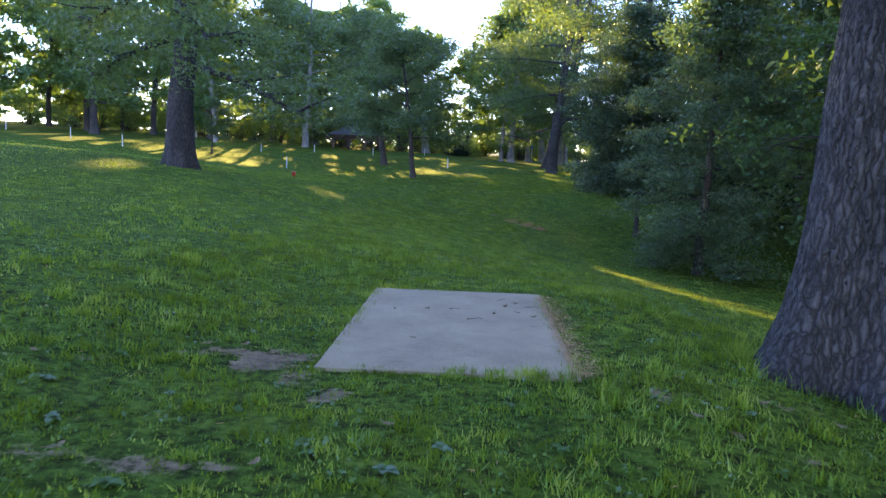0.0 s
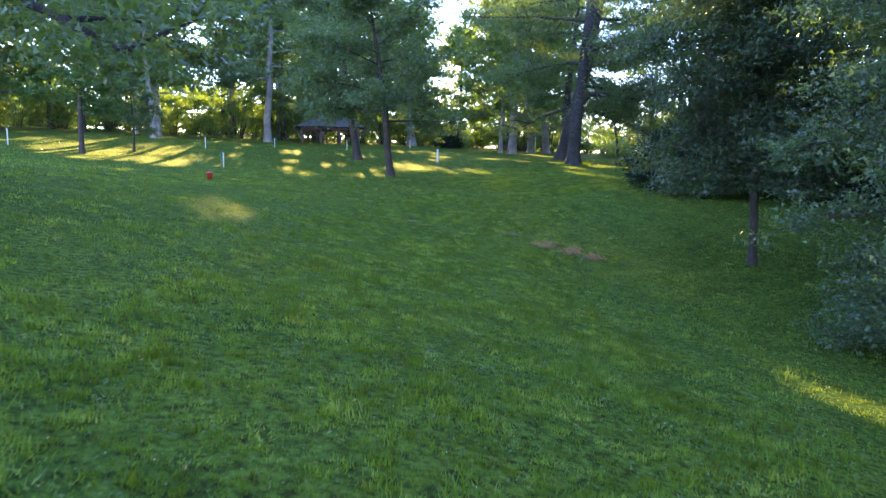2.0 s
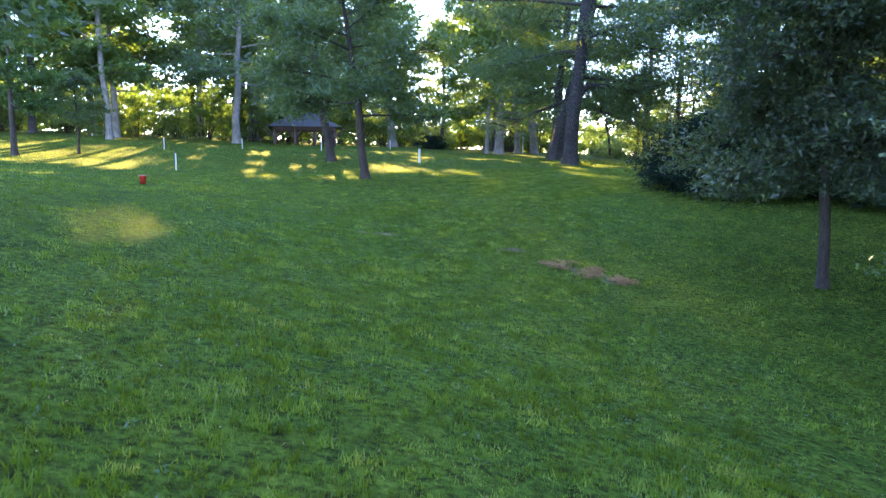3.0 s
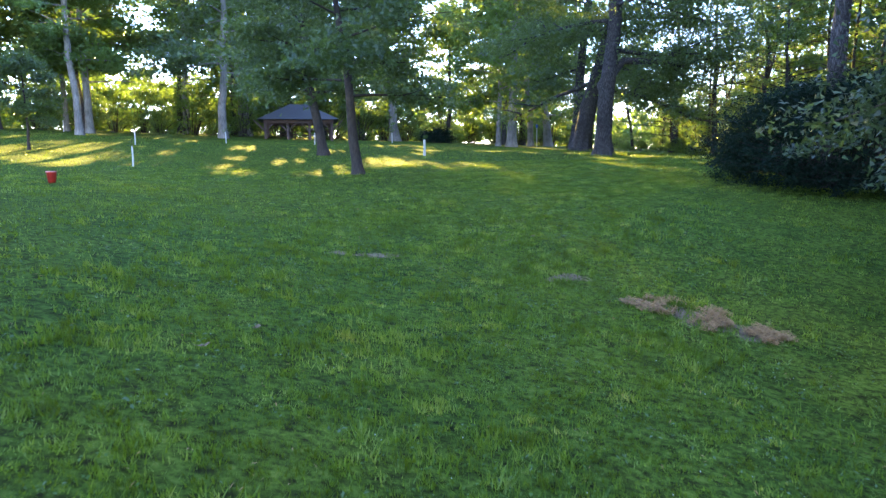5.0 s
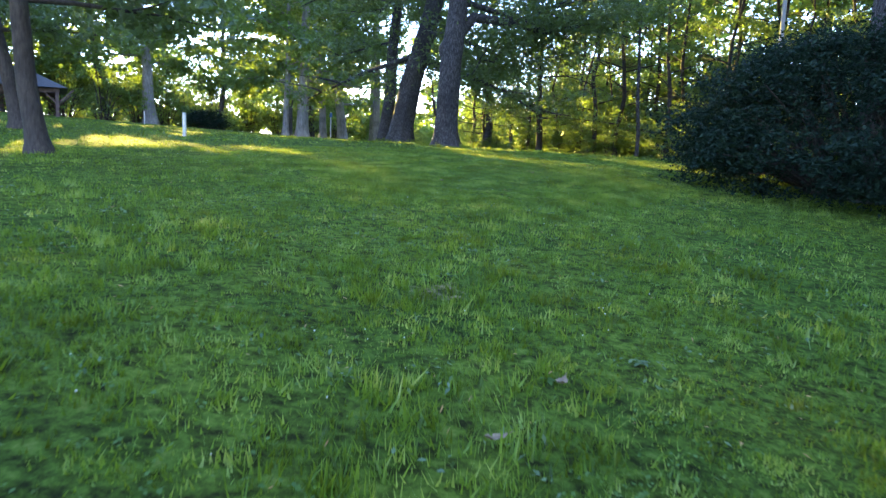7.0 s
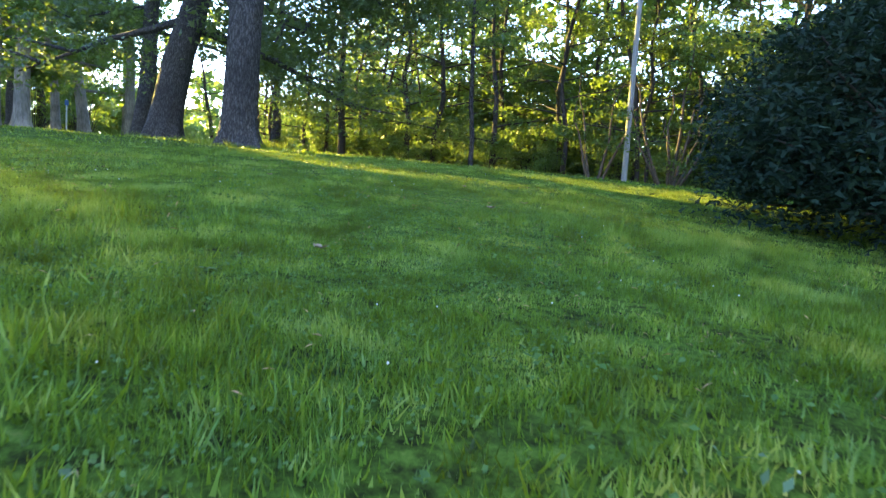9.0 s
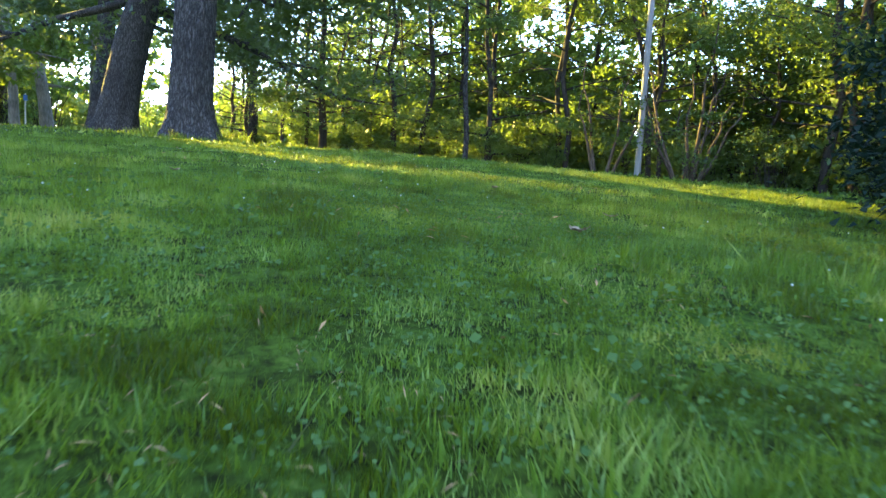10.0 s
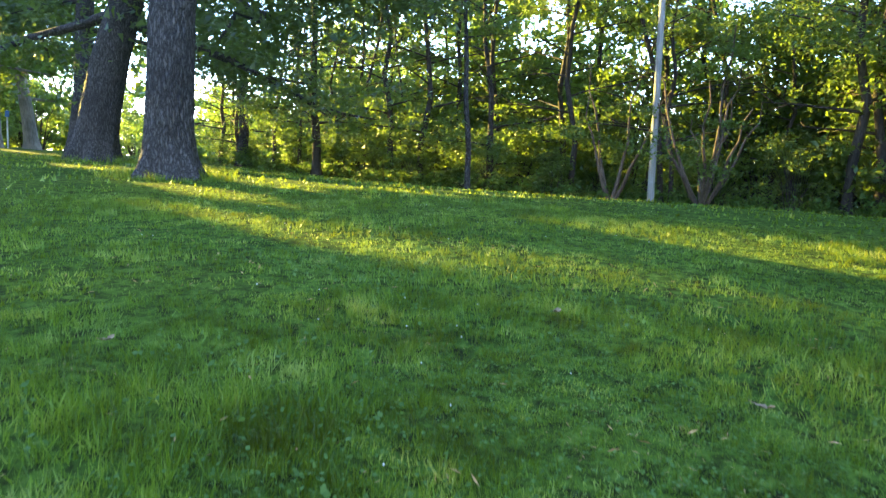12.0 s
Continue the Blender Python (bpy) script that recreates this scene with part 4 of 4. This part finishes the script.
# ---------------------------------------------------------------- grass
PATH_Y = np.array([e[1] for t, e, q, r in PATH])
PATH_X = np.array([e[0] for t, e, q, r in PATH])


def blades(name, rng, x, y, width, tall, label, creep=0.0):
    """Single grass blades at the points, leaning every way; fewer on worn soil, none on the slab."""
    u, v = pad_frame(x, y)
    fringe = 0.025 * np.sin(x * 23) + 0.025 * np.sin(y * 31) - 0.02 * rng.uniform(0, 1, len(x)) ** 3 * 3
    fringe = fringe - creep
    keep = ~((np.abs(u) < PAD_W / 2 - 0.015 + fringe) & (np.abs(v) < PAD_L / 2 - 0.015 + fringe))
    keep &= rng.uniform(size=len(x)) > bareness(x, y) * 0.8 - 0.05
    thin = np.sin(x * 7.3 + 2 * np.sin(y * 5.1)) * np.sin(y * 6.7 + 2 * np.sin(x * 4.3))
    keep &= rng.uniform(size=len(x)) > 0.8 * np.clip(thin, 0, 1)
    x, y = x[keep], y[keep]
    n = len(x)
    patch = 0.75 + 0.45 * np.sin(x * 1.9 + 1.3 * np.sin(y * 1.1)) * np.sin(y * 1.6 + 1.1 * np.sin(x * 0.8))
    patch = patch + 0.3 * np.sin(x * 8.1 + 2 * np.sin(y * 3.3)) * np.sin(y * 9.3 + 2 * np.sin(x * 2.9))
    h = tall * rng.uniform(0.45, 1.25, n) * np.clip(patch, 0.4, 1.45)
    a, b = rng.uniform(0, 2 * math.pi, n), rng.uniform(0, 2 * math.pi, n)
    lean = h * rng.uniform(0.05, 1.0, n) ** 1.4
    w = width * rng.uniform(0.6, 1.3, n) / 2
    z = land(x, y) - 0.004 - 0.03 * bareness(x, y)
    foot = np.stack([x, y, z], 1)
    side = np.stack([np.cos(a) * w, np.sin(a) * w, np.zeros(n)], 1)
    tip = foot + np.stack([np.cos(b) * lean, np.sin(b) * lean, h], 1)
    verts = np.stack([foot - side, foot + side, tip], 1).reshape(-1, 3)
    ob = new(name, mesh_from(name, verts, np.arange(3 * n).reshape(n, 3), BLADE))
    tagged(ob, label, "grass", kind="stuff")


def lawn():
    rng = np.random.default_rng(400)
    def scatter(x0, x1, y0, y1, density):
        n = int((x1 - x0) * (y1 - y0) * density)
        return rng.uniform(x0, x1, n), rng.uniform(y0, y1, n)
    def side_of_path(x, y):
        return np.abs(x - np.interp(y, PATH_Y[:20], PATH_X[:20]))
    def tufts(x0, x1, y0, y1, density, each, spread):
        x, y = scatter(x0, x1, y0, y1, density)
        x, y = np.repeat(x, each), np.repeat(y, each)
        return x + rng.normal(0, spread, len(x)), y + rng.normal(0, spread, len(y))
    x, y = scatter(-3.5, 8.5, 3.4, 45, 620)
    u, v = tufts(-3.5, 8.5, 3.4, 45, 30, 20, 0.035)
    x, y = np.concatenate([x, u]), np.concatenate([y, v])
    k = side_of_path(x, y) < 3.0
    blades("grass", rng, x[k], y[k], 0.011, 0.062, "short green lawn grass along the fairway")
    x, y = scatter(-9, 14, 3, 56, 115)
    u, v = tufts(-9, 14, 3, 56, 8, 20, 0.06)
    x, y = np.concatenate([x, u]), np.concatenate([y, v])
    k = ((side_of_path(x, y) >= 3.0) | (y > 45)) & (np.hypot(x - 8.6, y - 48.6) > 6.4)
    blades("grass", rng, x[k], y[k], 0.019, 0.062, "short green lawn grass on the slopes")
    x, y = scatter(-26, 24, 12, 80, 30)
    k = (y > 56) | (x < -9) | (x > 14)
    blades("grass", rng, x[k], y[k], 0.045, 0.07, "lawn grass on the far rise")
    x, y = scatter(2, 15.2, 42, 55.2, 800)
    u, v = tufts(2, 15.2, 42, 55.2, 34, 20, 0.03)
    x, y = np.concatenate([x, u]), np.concatenate([y, v])
    k = (np.hypot(x - 8.6, y - 48.6) < 6.5) & (np.hypot(x - 7.2, y - 46.8) > 3.0)
    blades("grass", rng, x[k], y[k], 0.009, 0.055, "lawn grass on the crest below the oaks")
    x, y = scatter(4, 10.5, 43.6, 50, 2700)
    u, v = tufts(4, 10.5, 43.6, 50, 110, 24, 0.022)
    x, y = np.concatenate([x, u]), np.concatenate([y, v])
    k = np.hypot(x - 7.2, y - 46.8) < 3.1
    blades("grass", rng, x[k], y[k], 0.0055, 0.062, "close green lawn grass with fine blades")
    # taller tufts that stand out of the turf
    u, v = tufts(-4.5, 9.5, 3.6, 47, 1.5, 26, 0.045)
    k = (side_of_path(u, v) < 5.5) & (np.hypot(u - PAD_X, v - PAD_Y) > 1.9)
    blades("grass", rng, u[k], v[k], 0.011, 0.13, "taller grass tufts standing out of the lawn")
    # thick low sward on the crest where the flight ends
    n = 200000
    x, y = rng.uniform(4.6, 9.2, n), rng.uniform(44.0, 48.4, n)
    k = np.abs((x - 5.3) * 0.72 - (y - 44.9) * 0.69) < 1.0
    k &= np.sin(x * 31 + 2 * np.sin(y * 17)) * np.sin(y * 29 + 2 * np.sin(x * 23)) > -0.55
    blades("grass", rng, x[k], y[k], 0.0042, 0.034, "thick low sward between the taller blades")
    n = 26000
    x, y = rng.uniform(4.6, 9.2, n), rng.uniform(44.0, 48.4, n)
    k = np.abs((x - 5.3) * 0.72 - (y - 44.9) * 0.69) < 1.1
    k &= np.sin(x * 3.1 + 2 * np.sin(y * 1.7)) * np.sin(y * 2.9 + 2 * np.sin(x * 2.3)) > -0.2
    x, y = x[k], y[k]
    ob = new("clover", leaf_mesh("clover", np.stack([x, y, land(x, y) + rng.uniform(0.015, 0.04, len(x))], 1), 0.013, WEED, rng, 0.55, 0.9))
    tagged(ob, "small clover leaves low in the crest turf", "clover", kind="stuff")
    # dead blades matted into the crest turf
    n = 5000
    x, y = rng.uniform(4.6, 9.6, n), rng.uniform(44.0, 49.4, n)
    k = np.sin(x * 2.3 + 2 * np.sin(y * 1.3)) * np.sin(y * 2.1 + 1.5 * np.sin(x * 1.9)) > 0.25
    x, y = x[k], y[k]
    ob = new("straw", leaf_mesh("straw", np.stack([x, y, land(x, y) + rng.uniform(0.010, 0.028, len(x))], 1), 0.03, STRAW, rng, 0.7, 0.08))
    tagged(ob, "dead brown blades matted into the crest turf", "straw", kind="stuff")
    # bark chips on the small bare spot
    a, r = rng.uniform(0, 2 * math.pi, 420), np.sqrt(rng.uniform(0, 1, 420))
    x, y = 4.02 + np.cos(a) * r * 0.3, 36.05 + np.sin(a) * r * 0.17
    ob = new("bark_chips", leaf_mesh("bark_chips", np.stack([x, y, land(x, y) + rng.uniform(-0.03, 0.008, 420)], 1), 0.035, DEAD, rng, 0.7, 0.5))
    tagged(ob, "dry brown bark chips scattered on bare soil", "bark chips", kind="stuff")
    # coarse tufts and broad blades that break up the turf
    u, v = tufts(-3.5, 8.5, 3.4, 42, 11, 22, 0.04)
    k = (side_of_path(u, v) < 3.6) & (bareness(u, v) < 0.5)
    a, b = pad_frame(u, v)
    k &= (np.abs(a) > PAD_W / 2 + 0.03) | (np.abs(b) > PAD_L / 2 + 0.03)
    u, v = u[k], v[k]
    blades("coarse_grass", rng, u, v, 0.016, 0.085, "coarse broad-bladed grass tufts in the turf")
    # unmown rings round the oaks
    for cx, cy, r0, r1, n in ((10.8, 57.9, 0.5, 1.1, 2600), (12.1, 66.9, 0.55, 1.3, 2000), (4.22, 7.55, 0.75, 1.1, 1500)):
        a, r = rng.uniform(0, 2 * math.pi, n), r0 + (r1 - r0) * rng.uniform(0, 1, n) ** 1.6
        blades("tall_grass", rng, cx + np.cos(a) * r, cy + np.sin(a) * r * 0.9, 0.014, 0.20, "unmown tall grass round the foot of an oak")
    # ragged grass creeping over the slab's rim
    n = 5200
    s = rng.uniform(0, 1, n)
    edge_no = rng.choice(4, n, p=[0.42, 0.10, 0.24, 0.24])
    off = rng.normal(-0.01, 0.045, n)
    u = np.select([edge_no == 0, edge_no == 1, edge_no == 2], [(s - 0.5) * PAD_W, (s - 0.5) * PAD_W, -PAD_W / 2 - off], PAD_W / 2 + off)
    v = np.select([edge_no == 0, edge_no == 1], [-PAD_L / 2 - off, PAD_L / 2 + off], (s - 0.5) * PAD_L)
    clump = np.sin(s * 37 + edge_no) * np.sin(s * 83) > -0.35
    u, v = u[clump], v[clump]
    c, d = math.cos(PAD_TURN), math.sin(PAD_TURN)
    blades("grass", rng, PAD_X + u * c - v * d, PAD_Y + u * d + v * c, 0.009, 0.085, "ragged grass creeping over the edge of the slab", 0.12)
    # dead straw along the worn side of the slab
    n = 1700
    q = rng.uniform(-1.5, 1.3, n)
    w = PAD_W / 2 + np.abs(rng.normal(0, 0.10, n)) - 0.06
    c, d = math.cos(PAD_TURN), math.sin(PAD_TURN)
    x, y = PAD_X + w * c - q * d, PAD_Y + w * d + q * c
    ob = new("straw", leaf_mesh("straw", np.stack([x, y, land(x, y) + rng.uniform(0.02, 0.05, n)], 1), 0.09, STRAW, rng, 0.8, 0.05))
    tagged(ob, "dead pale straw along the slab's edge", "straw", kind="stuff")
    # dry cut grass heaped on the worn mound
    n = 13000
    a, r = rng.uniform(0, 2 * math.pi, n), np.sqrt(rng.uniform(0, 1, n))
    p, q = np.cos(a) * r * 1.15, np.sin(a) * r * 0.5
    x, y = 5.4 + 0.8 * p + 0.6 * q, 34.35 - 0.6 * p + 0.8 * q
    k = np.sin(x * 6 + 1 + 2 * y) * np.sin(y * 7 - x) + 0.7 * np.sin(x * 13 - 3 * y) * np.sin(y * 15 + x) > 0.0
    k &= np.abs(p + 0.3 + 0.15 * np.sin(q * 9)) > 0.14
    x_all, y_all, k_all = x[::6], y[::6], k[::6]
    x, y = x[k], y[k]
    pts = np.stack([x, y, land(x, y) - 0.005 + rng.uniform(0.0, 0.08, len(x)) * (0.5 + 0.8 * np.sin(x * 9 + y * 4) ** 2)], 1)
    lush = ~k_all
    blades("grass", rng, x_all[lush], y_all[lush], 0.012, 0.13, "green tufts growing through the dry grass heap")
    ob = new("dry_grass", leaf_mesh("dry_grass", pts, 0.085, STRAW, rng, 0.65, 0.10))
    tagged(ob, "heap of dry cut grass on bare soil", "dry grass", kind="stuff")
    # clover and broad weeds between the blades
    n = 42000
    cx, cy = rng.uniform(-6, 12, n), rng.uniform(3, 54, n)
    k = (np.sin(cx * 1.7 + 2 * np.sin(cy * 0.6)) * np.sin(cy * 1.3 + 1.5 * np.sin(cx * 0.7)) > 0.05) & (bareness(cx, cy) < 0.4)
    u, v = pad_frame(cx, cy)
    k &= (np.abs(u) > PAD_W / 2) | (np.abs(v) > PAD_L / 2)
    k &= side_of_path(cx, cy) < 4.0
    cx, cy = cx[k], cy[k]
    cx, cy = (np.repeat(c, 3) + rng.normal(0, 0.022, 3 * len(c)) for c in (cx, cy))
    pts = np.stack([cx, cy, land(cx, cy) + rng.uniform(0.025, 0.06, len(cx))], 1)
    ob = new("clover", leaf_mesh("clover", pts, 0.024, WEED, rng, 0.5, 0.8))
    tagged(ob, "low clover and broad-leaved weeds in the lawn", "clover", kind="stuff")
    # small white flower heads
    n = 1700
    cx, cy = rng.uniform(-6, 13, n), rng.uniform(14, 56, n)
    k = (np.sin(cx * 0.9 + 2 * np.sin(cy * 0.4)) * np.sin(cy * 0.7 + np.sin(cx * 0.5)) > -0.1) & (side_of_path(cx, cy) < 6)
    cx, cy = cx[k], cy[k]
    n = len(cx)
    ball = np.array([(1, 0, 0), (0, 1, 0), (-1, 0, 0), (0, -1, 0), (0, 0, 1.2), (0, 0, -1)])
    tris = np.array([(0, 1, 4), (1, 2, 4), (2, 3, 4), (3, 0, 4), (1, 0, 5), (2, 1, 5), (3, 2, 5), (0, 3, 5)])
    head = np.stack([cx, cy, land(cx, cy) + rng.uniform(0.05, 0.085, n)], 1)
    verts = (head[:, None] + ball[None] * rng.uniform(0.003, 0.0055, n)[:, None, None]).reshape(-1, 3)
    faces = (tris[None] + 6 * np.arange(n)[:, None, None]).reshape(-1, 3)
    ob = new("clover_flowers", mesh_from("clover_flowers", verts, faces, FLOWER))
    tagged(ob, "tiny white clover flower heads in the grass", "flowers", kind="stuff")
    # broad pale leaves low in the turf
    u, v = tufts(-5, 11, 3.4, 44, 2.6, 8, 0.08)
    k = (side_of_path(u, v) < 5) & (bareness(u, v) < 0.5)
    a, b = pad_frame(u, v)
    k &= (np.abs(a) > PAD_W / 2 + 0.05) | (np.abs(b) > PAD_L / 2 + 0.05)
    u, v = u[k], v[k]
    pts = np.stack([u, v, land(u, v) + rng.uniform(0.025, 0.065, len(u))], 1)
    ob = new("broad_weeds", leaf_mesh("broad_weeds", pts, 0.038, PALE_WEED, rng, 0.45, 0.5))
    tagged(ob, "broad grey-green weed leaves low in the lawn", "weeds", kind="stuff")
    # dry litter in the turf
    n = 9000
    u, v = rng.uniform(-5, 11, n), rng.uniform(3, 52, n)
    k = (side_of_path(u, v) < 4.5) & (np.sin(u * 2.1 + v) * np.sin(v * 1.7 - u * 0.6) > -0.2)
    a, b = pad_frame(u, v)
    k &= (np.abs(a) > PAD_W / 2 + 0.02) | (np.abs(b) > PAD_L / 2 + 0.02)
    u, v = u[k], v[k]
    pts = np.stack([u, v, land(u, v) + rng.uniform(0.012, 0.05, len(u))], 1)
    ob = new("litter", leaf_mesh("litter", pts, 0.04, STRAW, rng, 0.6, 0.16))
    tagged(ob, "dry leaf and straw litter scattered in the lawn", "litter", kind="stuff")


lawn()


def weed(x, y, count, size, seed):
    """A broad-leaved rosette, leaf by leaf."""
    rng = np.random.default_rng(seed)
    base = top("broadleaf_weed", x, y)
    size *= 0.5
    for i in range(count):
        a, tilt = i * 2.4 + rng.uniform(-0.3, 0.3), rng.uniform(0.15, 0.9)
        ln, w = size * rng.uniform(0.7, 1.2), size * rng.uniform(0.22, 0.34)
        s = np.linspace(0, 1, 6)
        half = w * np.sin(math.pi * np.clip(s * 0.88 + 0.1, 0, 1)) ** 0.8
        mid = np.stack([s * ln * math.cos(tilt), np.zeros(6), 0.01 + ln * (math.sin(tilt) * s - 0.45 * s * s)], 1)
        rows = np.stack([mid + np.stack([0 * s, half, 0.25 * half], 1), mid, mid + np.stack([0 * s, -half, 0.25 * half], 1)], 1)
        c, d = math.cos(a), math.sin(a)
        v = rows.reshape(-1, 3) @ np.array([[c, d, 0], [-d, c, 0], [0, 0, 1]])
        part("leaf", mesh_from("leaf", v, grid_faces(6, 3), PALE_WEED if seed % 2 else WEED, True), base)
    tagged(base, "broad-leaved weed rosette growing in the lawn", "weed", "weeds in the lawn")


for i, (x, y, n, size) in enumerate([(0.11, 5.32, 8, 0.15), (0.51, 5.05, 7, 0.16), (-0.57, 4.75, 8, 0.15), (-1.44, 5.94, 8, 0.12), (-1.31, 6.61, 7, 0.12), (0.77, 5.37, 7, 0.14), (1.20, 6.11, 7, 0.10), (-1.12, 5.37, 7, 0.12), (1.38, 5.47, 7, 0.12), (2.71, 6.17, 7, 0.11), (-0.34, 5.80, 7, 0.10), (-0.78, 6.00, 7, 0.10),
                                     (6.80, 46.82, 3, 0.085), (6.69, 47.06, 3, 0.075), (7.09, 46.54, 4, 0.07), (7.12, 47.75, 6, 0.10), (6.55, 47.5, 4, 0.08), (7.6, 46.95, 5, 0.09),
                                     (0.15, 5.2, 6, 0.10), (-1.6, 5.6, 6, 0.11), (0.9, 4.6, 5, 0.10), (-0.7, 7.6, 6, 0.09), (2.5, 5.4, 6, 0.10), (1.6, 14.5, 6, 0.11), (0.2, 15.5, 6, 0.10),
                                     (2.3, 33.2, 6, 0.10), (0.3, 33.0, 5, 0.10), (4.59, 38.87, 6, 0.13), (3.88, 38.7, 6, 0.11), (5.4, 45.6, 5, 0.09)]):
    weed(x, y, n, size, 500 + i)


def fallen_leaf(x, y, size, seed, lift=0.03):
    rng = np.random.default_rng(seed)
    ob = top("fallen_leaf", x, y, float(land(x, y)) + lift, rng.uniform(0, 6))
    n = 9
    a, b = np.meshgrid(np.linspace(-1, 1, n), np.linspace(-1, 1, 5), indexing="ij")
    w = np.sqrt(np.clip(1 - np.abs(a) ** 1.5, 0.02, 1)) * (0.55 + 0.12 * np.cos(a * 11))
    v = np.stack([a * size * 0.5, b * w * size * 0.45, size * (0.16 * a * a + 0.14 * b * b * w + 0.05 * np.sin(a * 7 + b * 3))], -1).reshape(-1, 3)
    me = mesh_from("fallen_leaf", v, grid_faces(n, 5), DEAD, True)
    part("blade", me, ob)
    v, f = tube([(-size * 0.75, 0, size * 0.25), (-size * 0.4, 0, size * 0.08), (size * 0.2, 0, 0.004)], [0.002, 0.002, 0.001], 5)
    part("stalk", mesh_from("stalk", v, f, DEAD, True), ob)
    tagged(ob, "dry brown fallen oak leaf curled on the ground", "leaf", "fallen leaves")


for i, (x, y, size, lift) in enumerate([(8.23, 46.94, 0.11, 0.05), (9.09, 47.39, 0.07, 0.05), (6.0, 45.75, 0.10, 0.05), (-0.05, 5.0, 0.07, 0.03), (0.07, 31.81, 0.12, 0.04), (-0.2, 31.06, 0.11, 0.04), (1.33, 36.09, 0.10, 0.04),
                                        (3.9, 38.6, 0.11, 0.04), (3.3, 38.1, 0.10, 0.04), (1.50, 8.95, 0.09, 0.024), (1.62, 9.1, 0.07, 0.024), (1.35, 8.6, 0.06, 0.024), (0.72, 8.75, 0.06, 0.024),
                                        (0.4, 8.7, 0.05, 0.024), (1.72, 8.5, 0.07, 0.024), (0.6, 7.6, 0.04, 0.024), (-0.6, 6.7, 0.10, 0.02), (-0.2, 6.5, 0.09, 0.02), (-0.75, 6.95, 0.09, 0.02), (-0.9, 7.1, 0.08, 0.02), (-0.4, 7.05, 0.10, 0.02), (-0.3, 6.85, 0.07, 0.02), (-0.65, 7.2, 0.08, 0.02), (-1.0, 6.8, 0.09, 0.02), (-0.1, 7.0, 0.06, 0.02), (-0.5, 6.8, 0.07, 0.02), (-1.7, 6.3, 0.08, 0.03), (-0.9, 5.0, 0.08, 0.03), (0.5, 5.6, 0.07, 0.04), (2.3, 6.0, 0.08, 0.03), (2.9, 6.4, 0.08, 0.03), (3.3, 6.2, 0.07, 0.03), (9.4, 48.6, 0.08, 0.05), (7.4, 49.2, 0.07, 0.05)]):
    fallen_leaf(x, y, size, 600 + i, lift)


def twig(x, y, length, turn, seed):
    rng = np.random.default_rng(seed)
    ob = top("twig", x, y, float(land(x, y)) + 0.022, turn)
    s = np.linspace(-0.5, 0.5, 5) * length
    v, f = tube(np.stack([s, rng.normal(0, 0.014, 5), 0.004 + 0 * s], 1), np.linspace(0.0026, 0.0012, 5), 5)
    part("stick", mesh_from("stick", v, f, BARK_DARK, True), ob)
    tagged(ob, "thin dry twig lying on the concrete" if x > 0 else "thin dry twig lying on bare soil", "twig", "twigs round the pad")


for i, (x, y, ln, turn) in enumerate([(1.50, 9.28, 0.16, 0.9), (1.78, 8.95, 0.15, 0.2), (0.98, 8.78, 0.12, 0.3), (1.58, 8.68, 0.10, 2.2), (1.15, 8.35, 0.15, 0.2), (-0.4, 6.55, 0.3, 0.3), (-0.5, 6.75, 0.25, 2.0), (-0.7, 7.05, 0.3, 0.6), (-0.3, 7.1, 0.25, 2.7), (-0.9, 6.9, 0.22, 1.2), (-0.1, 6.3, 0.2, 0.4)]):
    twig(x, y, ln, turn, 700 + i)


def picnic_table(x, y, turn):
    base = top("picnic_table", x, y, None, turn)
    def plank(name, size, m):
        bm = bmesh.new()
        box(bm, size, m, 0.006)
        part(name, bm_mesh(name, bm, SHELTER_WOOD), base)
    for i in range(4):
        plank("tabletop_board", (1.8, 0.17, 0.04), pose(0, -0.27 + 0.18 * i, 0.74))
    for side in (-1, 1):
        plank("seat_board", (1.8, 0.25, 0.04), pose(0, side * 0.68, 0.44))
        for e in (-1, 1):
            plank("leg", (0.05, 0.09, 0.86), pose(e * 0.7, side * 0.34, 0.36, -side * 33, 0, 0))
    for e in (-1, 1):
        plank("crossbar", (0.05, 1.5, 0.09), pose(e * 0.7, 0, 0.38))
    tagged(base, "dark wooden picnic table with benches under the shelter", "picnic table", "tables of the shelter")


picnic_table(-9.4, 92.6, 0.2)
picnic_table(-7.1, 92.2, 0.15)
